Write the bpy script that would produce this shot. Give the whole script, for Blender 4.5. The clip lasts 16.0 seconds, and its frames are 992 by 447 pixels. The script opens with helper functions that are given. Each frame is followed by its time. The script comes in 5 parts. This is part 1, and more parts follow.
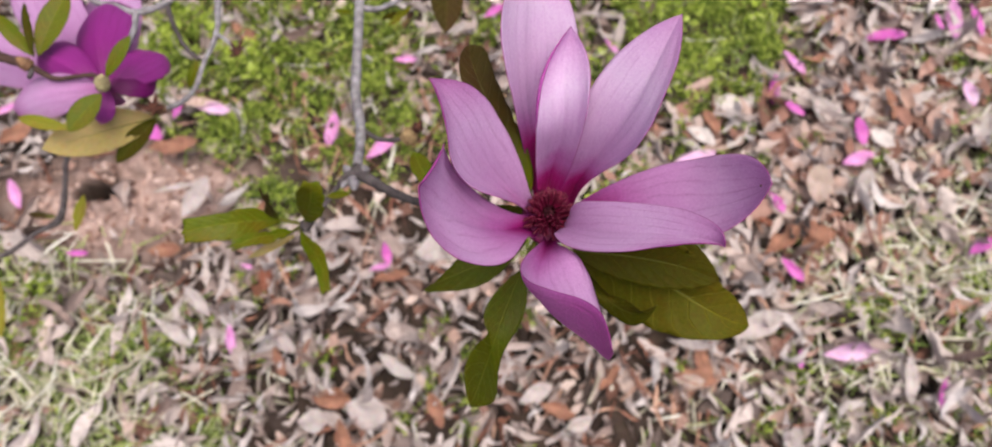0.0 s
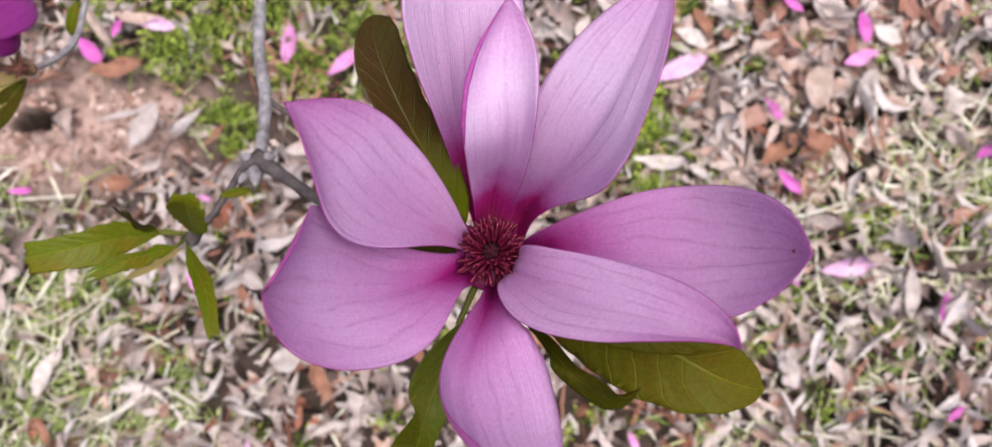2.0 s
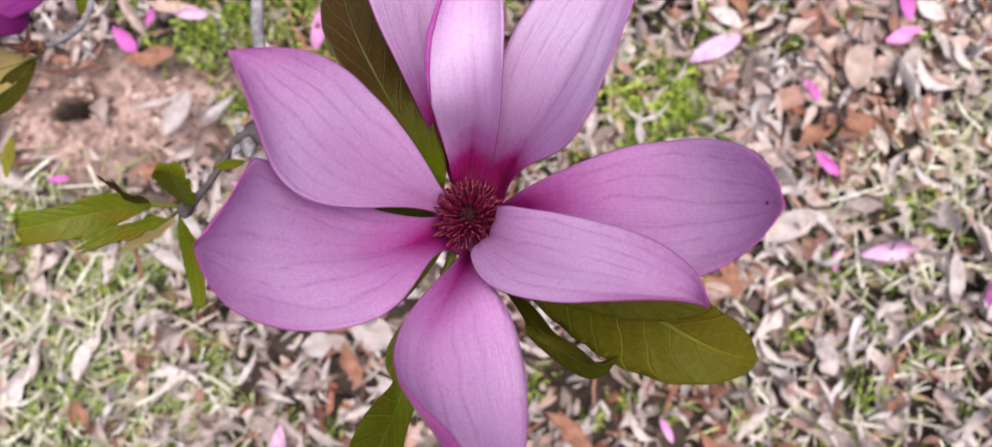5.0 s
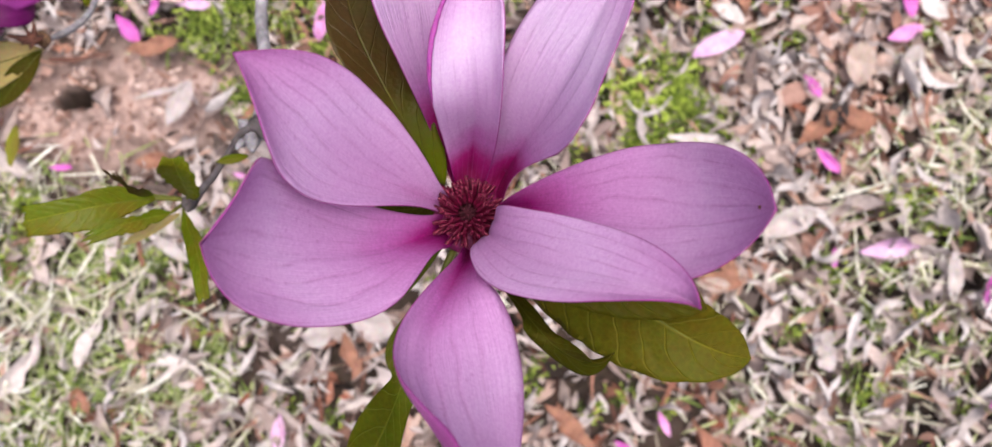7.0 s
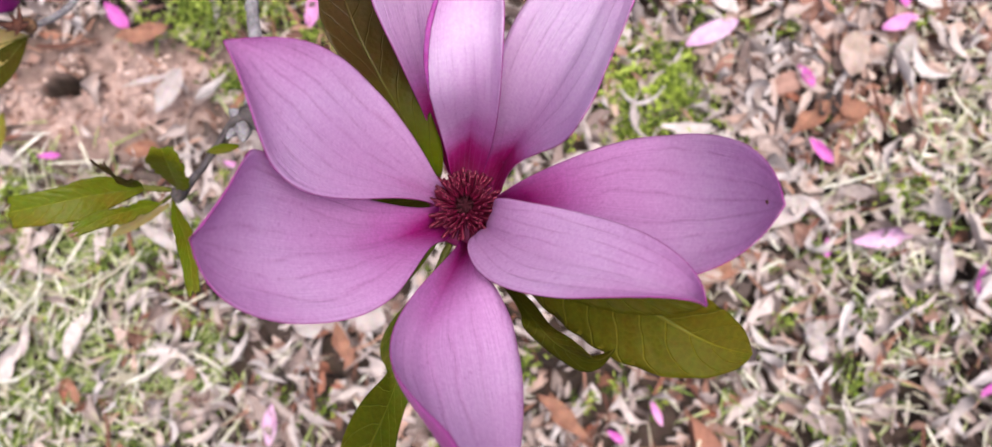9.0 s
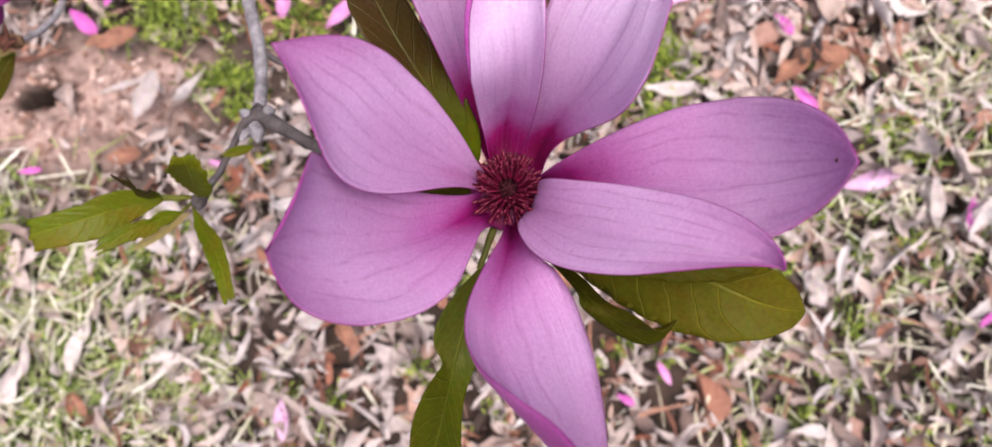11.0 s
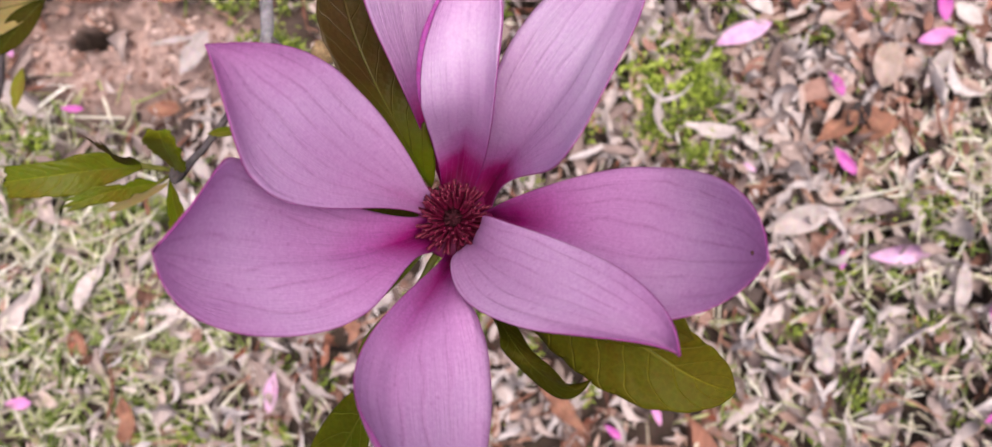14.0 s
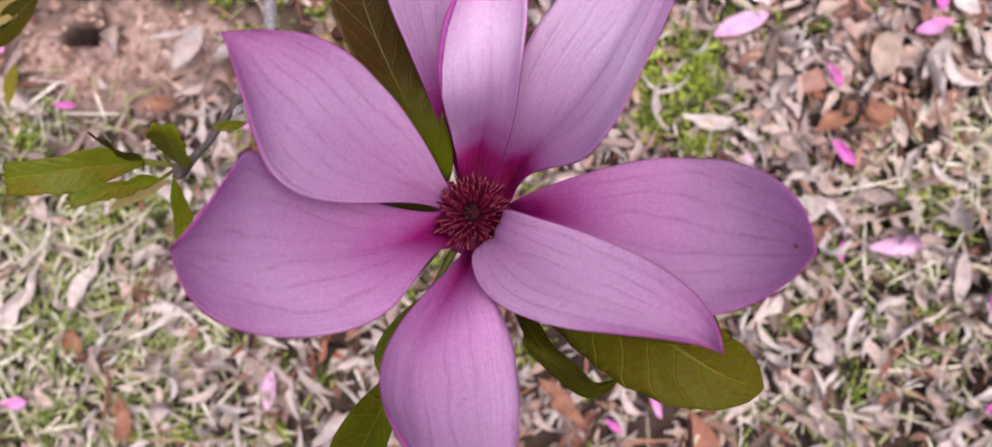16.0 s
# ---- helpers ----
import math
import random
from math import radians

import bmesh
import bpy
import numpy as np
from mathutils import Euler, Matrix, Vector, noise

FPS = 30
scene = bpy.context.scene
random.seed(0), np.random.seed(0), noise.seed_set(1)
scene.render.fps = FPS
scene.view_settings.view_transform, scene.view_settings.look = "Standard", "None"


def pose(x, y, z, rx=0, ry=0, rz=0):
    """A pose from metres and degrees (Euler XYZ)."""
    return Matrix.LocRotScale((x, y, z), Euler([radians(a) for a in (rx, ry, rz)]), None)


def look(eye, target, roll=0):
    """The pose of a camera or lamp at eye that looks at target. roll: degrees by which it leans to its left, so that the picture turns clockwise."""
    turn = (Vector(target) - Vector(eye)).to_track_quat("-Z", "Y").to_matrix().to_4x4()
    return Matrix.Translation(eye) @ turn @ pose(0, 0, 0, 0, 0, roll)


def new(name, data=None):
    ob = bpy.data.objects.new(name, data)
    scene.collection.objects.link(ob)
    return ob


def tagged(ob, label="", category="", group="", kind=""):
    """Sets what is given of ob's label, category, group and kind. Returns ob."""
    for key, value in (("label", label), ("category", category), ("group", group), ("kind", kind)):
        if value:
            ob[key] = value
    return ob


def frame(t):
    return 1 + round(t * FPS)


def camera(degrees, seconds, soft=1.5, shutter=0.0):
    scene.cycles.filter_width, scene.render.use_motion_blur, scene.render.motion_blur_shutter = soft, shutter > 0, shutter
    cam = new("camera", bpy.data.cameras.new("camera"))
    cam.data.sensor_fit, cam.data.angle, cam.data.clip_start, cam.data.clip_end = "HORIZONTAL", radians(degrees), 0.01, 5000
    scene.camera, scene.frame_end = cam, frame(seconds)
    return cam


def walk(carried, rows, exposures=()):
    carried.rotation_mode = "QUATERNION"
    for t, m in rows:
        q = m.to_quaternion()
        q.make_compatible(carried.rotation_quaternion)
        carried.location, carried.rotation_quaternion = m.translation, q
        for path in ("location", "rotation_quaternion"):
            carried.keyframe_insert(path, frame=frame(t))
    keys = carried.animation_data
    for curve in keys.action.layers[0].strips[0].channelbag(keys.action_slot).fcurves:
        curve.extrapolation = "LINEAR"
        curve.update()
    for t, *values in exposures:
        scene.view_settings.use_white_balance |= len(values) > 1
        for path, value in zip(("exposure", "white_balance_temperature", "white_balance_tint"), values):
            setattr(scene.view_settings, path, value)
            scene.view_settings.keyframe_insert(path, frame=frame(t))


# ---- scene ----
cam = camera(61.0, 16.0)
PATH = [
    (0, (0.0645, 0.0639, 1.2893), (0.0778, 0.3919, 0.3448), 1.04),
    (0.5, (0.0688, 0.0835, 1.2618), (0.0846, 0.3882, 0.3095), 0.70),
    (1, (0.0692, 0.0995, 1.2446), (0.0991, 0.3529, 0.2776), 4.01),
    (1.5, (0.0672, 0.1205, 1.2342), (0.1071, 0.3383, 0.2590), 8.55),
    (2, (0.0855, 0.1318, 1.2184), (0.1065, 0.3339, 0.2393), 2.58),
    (2.5, (0.0885, 0.1365, 1.2103), (0.0892, 0.3393, 0.2311), -3.23),
    (3, (0.1003, 0.1356, 1.2061), (0.0837, 0.3308, 0.2255), -8.75),
    (3.5, (0.0994, 0.1301, 1.2025), (0.0838, 0.3209, 0.2210), -8.45),
    (4, (0.1001, 0.1278, 1.2049), (0.0803, 0.3235, 0.2244), -9.52),
    (6.5, (0.1044, 0.1232, 1.2105), (0.0686, 0.3099, 0.2287), -13.56),
    (7, (0.1031, 0.1264, 1.2122), (0.0715, 0.3105, 0.2298), -12.44),
    (7.5, (0.1051, 0.1258, 1.2094), (0.0768, 0.3045, 0.2259), -11.65),
    (8, (0.1003, 0.1262, 1.2081), (0.0720, 0.3035, 0.2244), -11.67),
    (8.5, (0.1022, 0.1265, 1.2100), (0.0744, 0.3038, 0.2262), -11.42),
    (9, (0.1014, 0.1285, 1.2076), (0.0792, 0.2987, 0.2224), -10.10),
    (11.3, (0.0807, 0.1345, 1.2060), (0.0836, 0.2712, 0.2154), -6.82),
    (11.5, (0.0786, 0.1365, 1.2095), (0.0967, 0.3152, 0.2257), -1.79),
    (12, (0.0823, 0.1151, 1.2117), (0.0725, 0.3380, 0.2369), -7.79),
    (12.5, (0.0783, 0.1189, 1.2123), (0.0659, 0.3168, 0.2322), -5.17),
    (13, (0.0850, 0.1284, 1.2026), (0.0774, 0.2839, 0.2148), -1.44),
    (13.5, (0.1058, 0.1375, 1.2033), (0.0746, 0.2905, 0.2155), -9.73),
    (14, (0.1094, 0.1386, 1.2042), (0.0639, 0.2845, 0.2159), -15.49),
    (14.5, (0.1070, 0.1359, 1.2024), (0.0601, 0.2868, 0.2149), -15.99),
    (15, (0.1041, 0.1347, 1.2018), (0.0667, 0.2867, 0.2141), -12.79),
    (15.5, (0.1085, 0.1389, 1.2016), (0.0668, 0.2843, 0.2131), -14.80),
    (16, (0.1022, 0.1394, 1.1978), (0.0653, 0.2785, 0.2082), -13.54),
]
walk(cam, [(t, look(eye, target, roll)) for t, eye, target, roll in PATH],
     [(0, 0.25, 6680, 6), (0.5, 0.36, 6560, 5), (1, 0.36, 6520, 5), (2, 0.42, 6450, 7), (3.5, 0.45, 6400, 8), (8, 0.52, 6450, 7), (11.5, 0.54, 6650, 11),
      (12.5, 0.48, 6800, 11), (14, 0.33, 6720, 13), (16, 0.24, 6620, 14)])
cam.data.dof.use_dof = True
cam.data.dof.focus_distance = 0.215
cam.data.dof.aperture_fstop = 20.0

# ---- daylight: a bright hazy sky and a veiled sun ----
SUN_HEIGHT, SUN_TURN = 82.0, 115.0
world = bpy.data.worlds.new("sky")
scene.world = world
world.use_nodes = True
wn = world.node_tree.nodes
sky = wn.new("ShaderNodeTexSky")
sky.sky_type = "NISHITA"
sky.sun_disc = False
sky.sun_elevation, sky.sun_rotation = radians(SUN_HEIGHT), radians(SUN_TURN)
sky.dust_density, sky.air_density = 7.0, 0.7
world.node_tree.links.new(sky.outputs[0], wn["Background"].inputs[0])
wn["Background"].inputs[1].default_value = 0.15
sun = new("sun", bpy.data.lights.new("sun", "SUN"))
sun.data.energy, sun.data.angle, sun.data.color = 3.0, radians(50), (1.0, 0.96, 0.95)
se, sr = radians(SUN_HEIGHT), radians(SUN_TURN)
sun.matrix_world = look((0, 0, 5), (-math.sin(sr) * math.cos(se), -math.cos(sr) * math.cos(se), 5 - math.sin(se)))


# ---- materials ----
def nodes(name):
    m = bpy.data.materials.new(name)
    m.use_nodes = True
    t = m.node_tree
    return m, t.nodes, t.links, t.nodes["Principled BSDF"]


def ramp(ns, stops):
    r = ns.new("ShaderNodeValToRGB")
    e = r.color_ramp.elements
    while len(e) < len(stops):
        e.new(0.5)
    for k, (p, c) in enumerate(stops):
        e[k].position, e[k].color = p, (*c, 1)
    return r


def tex(ns, ln, vector, scale, detail=3.0, rough=0.55):
    n = ns.new("ShaderNodeTexNoise")
    n.inputs["Scale"].default_value, n.inputs["Detail"].default_value, n.inputs["Roughness"].default_value = scale, detail, rough
    if vector is not None:
        ln.new(vector, n.inputs["Vector"])
    return n


def mix(ns, ln, kind, fac, a, b):
    x = ns.new("ShaderNodeMix")
    x.data_type, x.blend_type = "RGBA", kind
    for sock, val in ((x.inputs[0], fac), (x.inputs[6], a), (x.inputs[7], b)):
        if isinstance(val, bpy.types.NodeSocket):
            ln.new(val, sock)
        elif isinstance(val, tuple):
            sock.default_value = (*val, 1)
        else:
            sock.default_value = val
    return x.outputs[2]


def calc(ns, ln, op, a, b=0.0, c=0.0):
    x = ns.new("ShaderNodeMath")
    x.operation = op
    for sock, val in zip(x.inputs, (a, b, c)):
        if isinstance(val, bpy.types.NodeSocket):
            ln.new(val, sock)
        else:
            sock.default_value = val
    return x.outputs[0]


def let_light_through(m, ns, ln, bsdf, colour, amount):
    tr = ns.new("ShaderNodeBsdfTranslucent")
    ln.new(colour, tr.inputs[0])
    mx = ns.new("ShaderNodeMixShader")
    mx.inputs[0].default_value = amount
    ln.new(bsdf.outputs[0], mx.inputs[1])
    ln.new(tr.outputs[0], mx.inputs[2])
    ln.new(mx.outputs[0], ns["Material Output"].inputs[0])


def petal_material(name, stops, vein_colour, vein_amount, through_amount=0.50, arch=0.24):
    m, ns, ln, bsdf = nodes(name)
    uv = ns.new("ShaderNodeUVMap")
    sep = ns.new("ShaderNodeSeparateXYZ")
    ln.new(uv.outputs[0], sep.inputs[0])
    info = ns.new("ShaderNodeObjectInfo")
    # soft clouds that shift the colour along the tepal
    tc = ns.new("ShaderNodeTexCoord")
    cloud = tex(ns, ln, tc.outputs["Object"], 55.0, 3.0)
    shift = calc(ns, ln, "MULTIPLY_ADD", cloud.outputs[0], 0.16, -0.08)
    side = calc(ns, ln, "ABSOLUTE", calc(ns, ln, "SUBTRACT", sep.outputs[0], 0.5))
    along = calc(ns, ln, "ADD", calc(ns, ln, "ADD", sep.outputs[1], shift), calc(ns, ln, "MULTIPLY", side, arch))
    base = ramp(ns, stops)
    ln.new(along, base.inputs[0])
    # some eight thin veins run lengthwise, wander a little and draw together at both ends
    comb = ns.new("ShaderNodeCombineXYZ")
    ln.new(calc(ns, ln, "MULTIPLY", sep.outputs[0], 3.0), comb.inputs[0])
    ln.new(calc(ns, ln, "MULTIPLY", sep.outputs[1], 3.5), comb.inputs[1])
    ln.new(calc(ns, ln, "MULTIPLY", info.outputs["Random"], 40.0), comb.inputs[2])
    wander = tex(ns, ln, comb.outputs[0], 1.0, 1.6, 0.5)

    def vein_lines(count, sway, thin, faint):
        ph = calc(ns, ln, "FRACT", calc(ns, ln, "ADD", calc(ns, ln, "MULTIPLY", sep.outputs[0], count), calc(ns, ln, "MULTIPLY", wander.outputs[0], sway)))
        r = ramp(ns, ((0.0, (faint, faint, faint)), (thin, (faint * 0.55, faint * 0.55, faint * 0.55)), (thin * 3.2, (0, 0, 0))))
        ln.new(calc(ns, ln, "ABSOLUTE", calc(ns, ln, "SUBTRACT", ph, 0.5)), r.inputs[0])
        return r.outputs[0]
    patchy = ramp(ns, ((0.36, (0.15, 0.15, 0.15)), (0.6, (1, 1, 1))))
    ln.new(tex(ns, ln, tc.outputs["Object"], 110.0, 2.0).outputs[0], patchy.inputs[0])
    lines_out = calc(ns, ln, "MULTIPLY", calc(ns, ln, "MAXIMUM", vein_lines(7.0, 1.5, 0.045, 0.9), vein_lines(15.0, 7.0, 0.05, 0.2)), patchy.outputs[0])
    comb2 = ns.new("ShaderNodeCombineXYZ")
    ln.new(calc(ns, ln, "MULTIPLY", sep.outputs[0], 90.0), comb2.inputs[0])
    ln.new(calc(ns, ln, "MULTIPLY", sep.outputs[1], 7.0), comb2.inputs[1])
    fine = tex(ns, ln, comb2.outputs[0], 1.0, 2.0)
    strength = calc(ns, ln, "MULTIPLY", lines_out, vein_amount)
    c = mix(ns, ln, "MIX", strength, base.outputs[0], vein_colour)
    c = mix(ns, ln, "OVERLAY", 0.14, c, fine.outputs[0])
    c = mix(ns, ln, "OVERLAY", 0.5, c, tex(ns, ln, tc.outputs["Object"], 1100.0, 5.0, 0.8).outputs[0])
    dots = ramp(ns, ((0.0, (1, 1, 1)), (0.09, (0.8, 0.8, 0.8)), (0.14, (0, 0, 0))))
    cell = ns.new("ShaderNodeTexVoronoi")
    cell.inputs["Scale"].default_value = 260.0
    ln.new(tc.outputs["Object"], cell.inputs["Vector"])
    ln.new(cell.outputs[0], dots.inputs[0])
    c = mix(ns, ln, "MIX", calc(ns, ln, "MULTIPLY", dots.outputs[0], 0.22), c, vein_colour)
    rim = ramp(ns, ((0.490, (0, 0, 0)), (0.498, (0.6, 0.6, 0.6))))
    ln.new(side, rim.inputs[0])
    c = mix(ns, ln, "MIX", rim.outputs[0], c, (0.26, 0.02, 0.20))
    hs = ns.new("ShaderNodeHueSaturation")
    ln.new(c, hs.inputs["Color"])
    hs.inputs["Saturation"].default_value = 1.0
    ln.new(calc(ns, ln, "MULTIPLY_ADD", info.outputs["Random"], 0.1, 0.95), hs.inputs["Value"])
    c = hs.outputs[0]
    ln.new(c, bsdf.inputs["Base Color"])
    bsdf.inputs["Roughness"].default_value = 0.43
    bsdf.inputs["Specular IOR Level"].default_value = 0.50
    bump = ns.new("ShaderNodeBump")
    bump.inputs["Strength"].default_value, bump.inputs["Distance"].default_value = 0.6, 0.0007
    h = calc(ns, ln, "ADD", calc(ns, ln, "MULTIPLY", lines_out, -0.45), calc(ns, ln, "MULTIPLY", fine.outputs[0], 0.6))
    ln.new(h, bump.inputs["Height"])
    ln.new(bump.outputs[0], bsdf.inputs["Normal"])
    let_light_through(m, ns, ln, bsdf, c, through_amount)
    return m


PETAL_IN = petal_material("tepal_inner", (
    (0.12, (0.17, 0.0012, 0.06)), (0.205, (0.36, 0.014, 0.21)), (0.31, (0.520, 0.155, 0.480)),
    (0.45, (0.610, 0.300, 0.620)), (0.74, (0.655, 0.415, 0.695)), (0.99, (0.615, 0.315, 0.630))), (0.30, 0.06, 0.28), 0.34)
PETAL_PALE = petal_material("tepal_inner_pale", (
    (0.18, (0.22, 0.0015, 0.070)), (0.245, (0.38, 0.010, 0.18)), (0.31, (0.540, 0.180, 0.510)),
    (0.40, (0.650, 0.400, 0.690)), (0.74, (0.725, 0.570, 0.785)), (1.0, (0.610, 0.320, 0.630))), (0.40, 0.14, 0.42), 0.26, through_amount=0.50, arch=0.12)
PETAL_LIGHT = petal_material("tepal_inner_light", (
    (0.02, (0.14, 0.0012, 0.05)), (0.09, (0.36, 0.05, 0.26)), (0.16, (0.52, 0.20, 0.49)),
    (0.28, (0.615, 0.330, 0.640)), (0.66, (0.670, 0.445, 0.715)), (0.99, (0.575, 0.235, 0.550))), (0.33, 0.08, 0.31), 0.34)
PETAL_OUT = petal_material("tepal_outer", (
    (0.05, (0.28, 0.012, 0.14)), (0.3, (0.44, 0.06, 0.32)), (0.7, (0.54, 0.15, 0.46)), (0.97, (0.50, 0.09, 0.40))), (0.34, 0.03, 0.25), 0.3, 0.45)
PETAL_DARK = petal_material("tepal_deep_magenta", (
    (0.05, (0.22, 0.008, 0.16)), (0.4, (0.31, 0.022, 0.26)), (0.8, (0.40, 0.055, 0.36)), (0.97, (0.44, 0.09, 0.40))), (0.18, 0.004, 0.11), 0.5)
# copy of the deep magenta with the lower tepal's shade in its colour
PETAL_DEEP = petal_material("tepal_shaded_magenta", (
    (0.05, (0.10, 0.002, 0.06)), (0.4, (0.15, 0.004, 0.11)), (0.8, (0.19, 0.008, 0.15)), (0.97, (0.24, 0.02, 0.20))), (0.12, 0.002, 0.08), 0.4)
PETAL_BACK = petal_material("tepal_pale_back", (
    (0.05, (0.42, 0.10, 0.34)), (0.3, (0.54, 0.26, 0.53)), (0.7, (0.62, 0.38, 0.64)), (0.97, (0.56, 0.24, 0.54))), (0.42, 0.08, 0.36), 0.35)


def leaf_material(name, main, vein, brown, gloss=0.48, through_amount=0.25, fold_shade=0.25, shine=0.05, net=0.12, foot=None, vein_mix=0.7):
    m, ns, ln, bsdf = nodes(name)
    uv = ns.new("ShaderNodeUVMap")
    sep = ns.new("ShaderNodeSeparateXYZ")
    ln.new(uv.outputs[0], sep.inputs[0])
    tc = ns.new("ShaderNodeTexCoord")
    off = calc(ns, ln, "ABSOLUTE", calc(ns, ln, "SUBTRACT", sep.outputs[0], 0.5))
    wob = calc(ns, ln, "MULTIPLY", tex(ns, ln, uv.outputs[0], 2.5, 1.5).outputs[0], 0.12)
    # side veins leave the midrib at a slant
    ph = calc(ns, ln, "FRACT", calc(ns, ln, "MULTIPLY", calc(ns, ln, "ADD", calc(ns, ln, "SUBTRACT", sep.outputs[1], calc(ns, ln, "MULTIPLY", off, 0.45)), wob), 9.0))
    sv = ramp(ns, ((0.0, (0, 0, 0)), (0.45, (0.0, 0.0, 0.0)), (0.5, (1, 1, 1)), (0.55, (0, 0, 0))))
    ln.new(ph, sv.inputs[0])
    mid = ramp(ns, ((0.0, (1, 1, 1)), (0.014, (0.7, 0.7, 0.7)), (0.026, (0, 0, 0))))
    ln.new(off, mid.inputs[0])
    veins = calc(ns, ln, "MAXIMUM", calc(ns, ln, "MULTIPLY", sv.outputs[0], 0.85), mid.outputs[0])
    blot = tex(ns, ln, tc.outputs["Object"], 70.0, 4.0)
    br = ramp(ns, ((0.45, (0, 0, 0)), (0.72, (1, 1, 1))))
    ln.new(blot.outputs[0], br.inputs[0])
    # one half is browner: the fold's unequal light is put into the colour
    half = ramp(ns, ((0.47, (1, 1, 1)), (0.53, (0, 0, 0))))
    ln.new(sep.outputs[0], half.inputs[0])
    tone = calc(ns, ln, "MINIMUM", calc(ns, ln, "ADD", calc(ns, ln, "MULTIPLY", br.outputs[0], 0.55), calc(ns, ln, "MULTIPLY", half.outputs[0], fold_shade)), 1.0)
    c = mix(ns, ln, "MIX", tone, main, brown)
    if foot:  # the leaf is fresher green towards its stalk
        young = ramp(ns, ((0.06, (1, 1, 1)), (0.36, (0, 0, 0))))
        ln.new(sep.outputs[1], young.inputs[0])
        c = mix(ns, ln, "MIX", young.outputs[0], c, foot)
    c = mix(ns, ln, "OVERLAY", 0.30, c, tex(ns, ln, tc.outputs["Object"], 500.0, 3.0).outputs[1])
    cell = ns.new("ShaderNodeTexVoronoi")
    cell.inputs["Scale"].default_value = 700.0
    ln.new(tc.outputs["Object"], cell.inputs["Vector"])
    mesh_lines = ramp(ns, ((0.45, (0, 0, 0)), (0.75, (1, 1, 1))))
    ln.new(cell.outputs[0], mesh_lines.inputs[0])
    c = mix(ns, ln, "MIX", calc(ns, ln, "MULTIPLY", mesh_lines.outputs[0], net), c, vein)
    c = mix(ns, ln, "MIX", calc(ns, ln, "MULTIPLY", veins, vein_mix), c, vein)
    ln.new(c, bsdf.inputs["Base Color"])
    bsdf.inputs["Roughness"].default_value = gloss + 0.12
    bsdf.inputs["Specular IOR Level"].default_value = shine
    bump = ns.new("ShaderNodeBump")
    bump.inputs["Strength"].default_value, bump.inputs["Distance"].default_value = 0.6, 0.0006
    ln.new(calc(ns, ln, "SUBTRACT", calc(ns, ln, "MULTIPLY", cell.outputs[0], 0.35), veins), bump.inputs["Height"])
    ln.new(bump.outputs[0], bsdf.inputs["Normal"])
    let_light_through(m, ns, ln, bsdf, c, through_amount)
    return m


LEAF = leaf_material("leaf_green", (0.062, 0.078, 0.002), (0.15, 0.16, 0.016), (0.070, 0.060, 0.002), 0.38, shine=0.15)
LEAF_OLIVE = leaf_material("leaf_olive", (0.059, 0.054, 0.0010), (0.15, 0.13, 0.010), (0.062, 0.039, 0.0010), through_amount=0.14, shine=0.09, net=0.10, vein_mix=0.6)
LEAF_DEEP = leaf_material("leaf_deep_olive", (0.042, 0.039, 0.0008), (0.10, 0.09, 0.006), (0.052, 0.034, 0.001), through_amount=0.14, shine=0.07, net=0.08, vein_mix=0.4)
LEAF_FRESH = leaf_material("leaf_fresh", (0.082, 0.104, 0.0015), (0.20, 0.22, 0.016), (0.12, 0.085, 0.004), 0.36, shine=0.16, net=0.06)
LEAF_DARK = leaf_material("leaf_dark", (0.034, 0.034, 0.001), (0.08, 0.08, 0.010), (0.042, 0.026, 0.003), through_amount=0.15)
LEAF_BROWN = leaf_material("leaf_bronze", (0.042, 0.030, 0.003), (0.10, 0.076, 0.014), (0.052, 0.027, 0.007), 0.30, fold_shade=0.6, shine=0.22, net=0.05, foot=(0.085, 0.11, 0.002), vein_mix=0.40)
LEAF_PALE = leaf_material("leaf_underside", (0.36, 0.27, 0.12), (0.40, 0.33, 0.14), (0.32, 0.25, 0.07), 0.7)
LEAF_YELLOW = leaf_material("leaf_yellow_green", (0.20, 0.20, 0.02), (0.28, 0.28, 0.06), (0.20, 0.13, 0.03))


def plain_material(name, dark, light, scale, rough=0.8, bump_d=0.001, stretch=(1, 1, 1), third=None, translucent=0.0):
    """A rough surface with two scales of mottling."""
    m, ns, ln, bsdf = nodes(name)
    tc = ns.new("ShaderNodeTexCoord")
    mp = ns.new("ShaderNodeMapping")
    mp.inputs["Scale"].default_value = stretch
    ln.new(tc.outputs["Object"], mp.inputs[0])
    a = tex(ns, ln, mp.outputs[0], scale, 5.0, 0.65)
    stops = [(0.3, dark), (0.68, light)]
    if third:
        stops.append((0.8, third))
    r = ramp(ns, stops)
    ln.new(a.outputs[0], r.inputs[0])
    b = tex(ns, ln, mp.outputs[0], scale * 7, 3.0)
    c = mix(ns, ln, "OVERLAY", 0.45, r.outputs[0], b.outputs[1])
    ln.new(c, bsdf.inputs["Base Color"])
    bsdf.inputs["Roughness"].default_value = rough
    bsdf.inputs["Specular IOR Level"].default_value = 0.25
    bump = ns.new("ShaderNodeBump")
    bump.inputs["Strength"].default_value, bump.inputs["Distance"].default_value = 0.7, bump_d
    ln.new(calc(ns, ln, "ADD", a.outputs[0], calc(ns, ln, "MULTIPLY", b.outputs[0], 0.4)), bump.inputs["Height"])
    ln.new(bump.outputs[0], bsdf.inputs["Normal"])
    if translucent:
        let_light_through(m, ns, ln, bsdf, c, translucent)
    return m


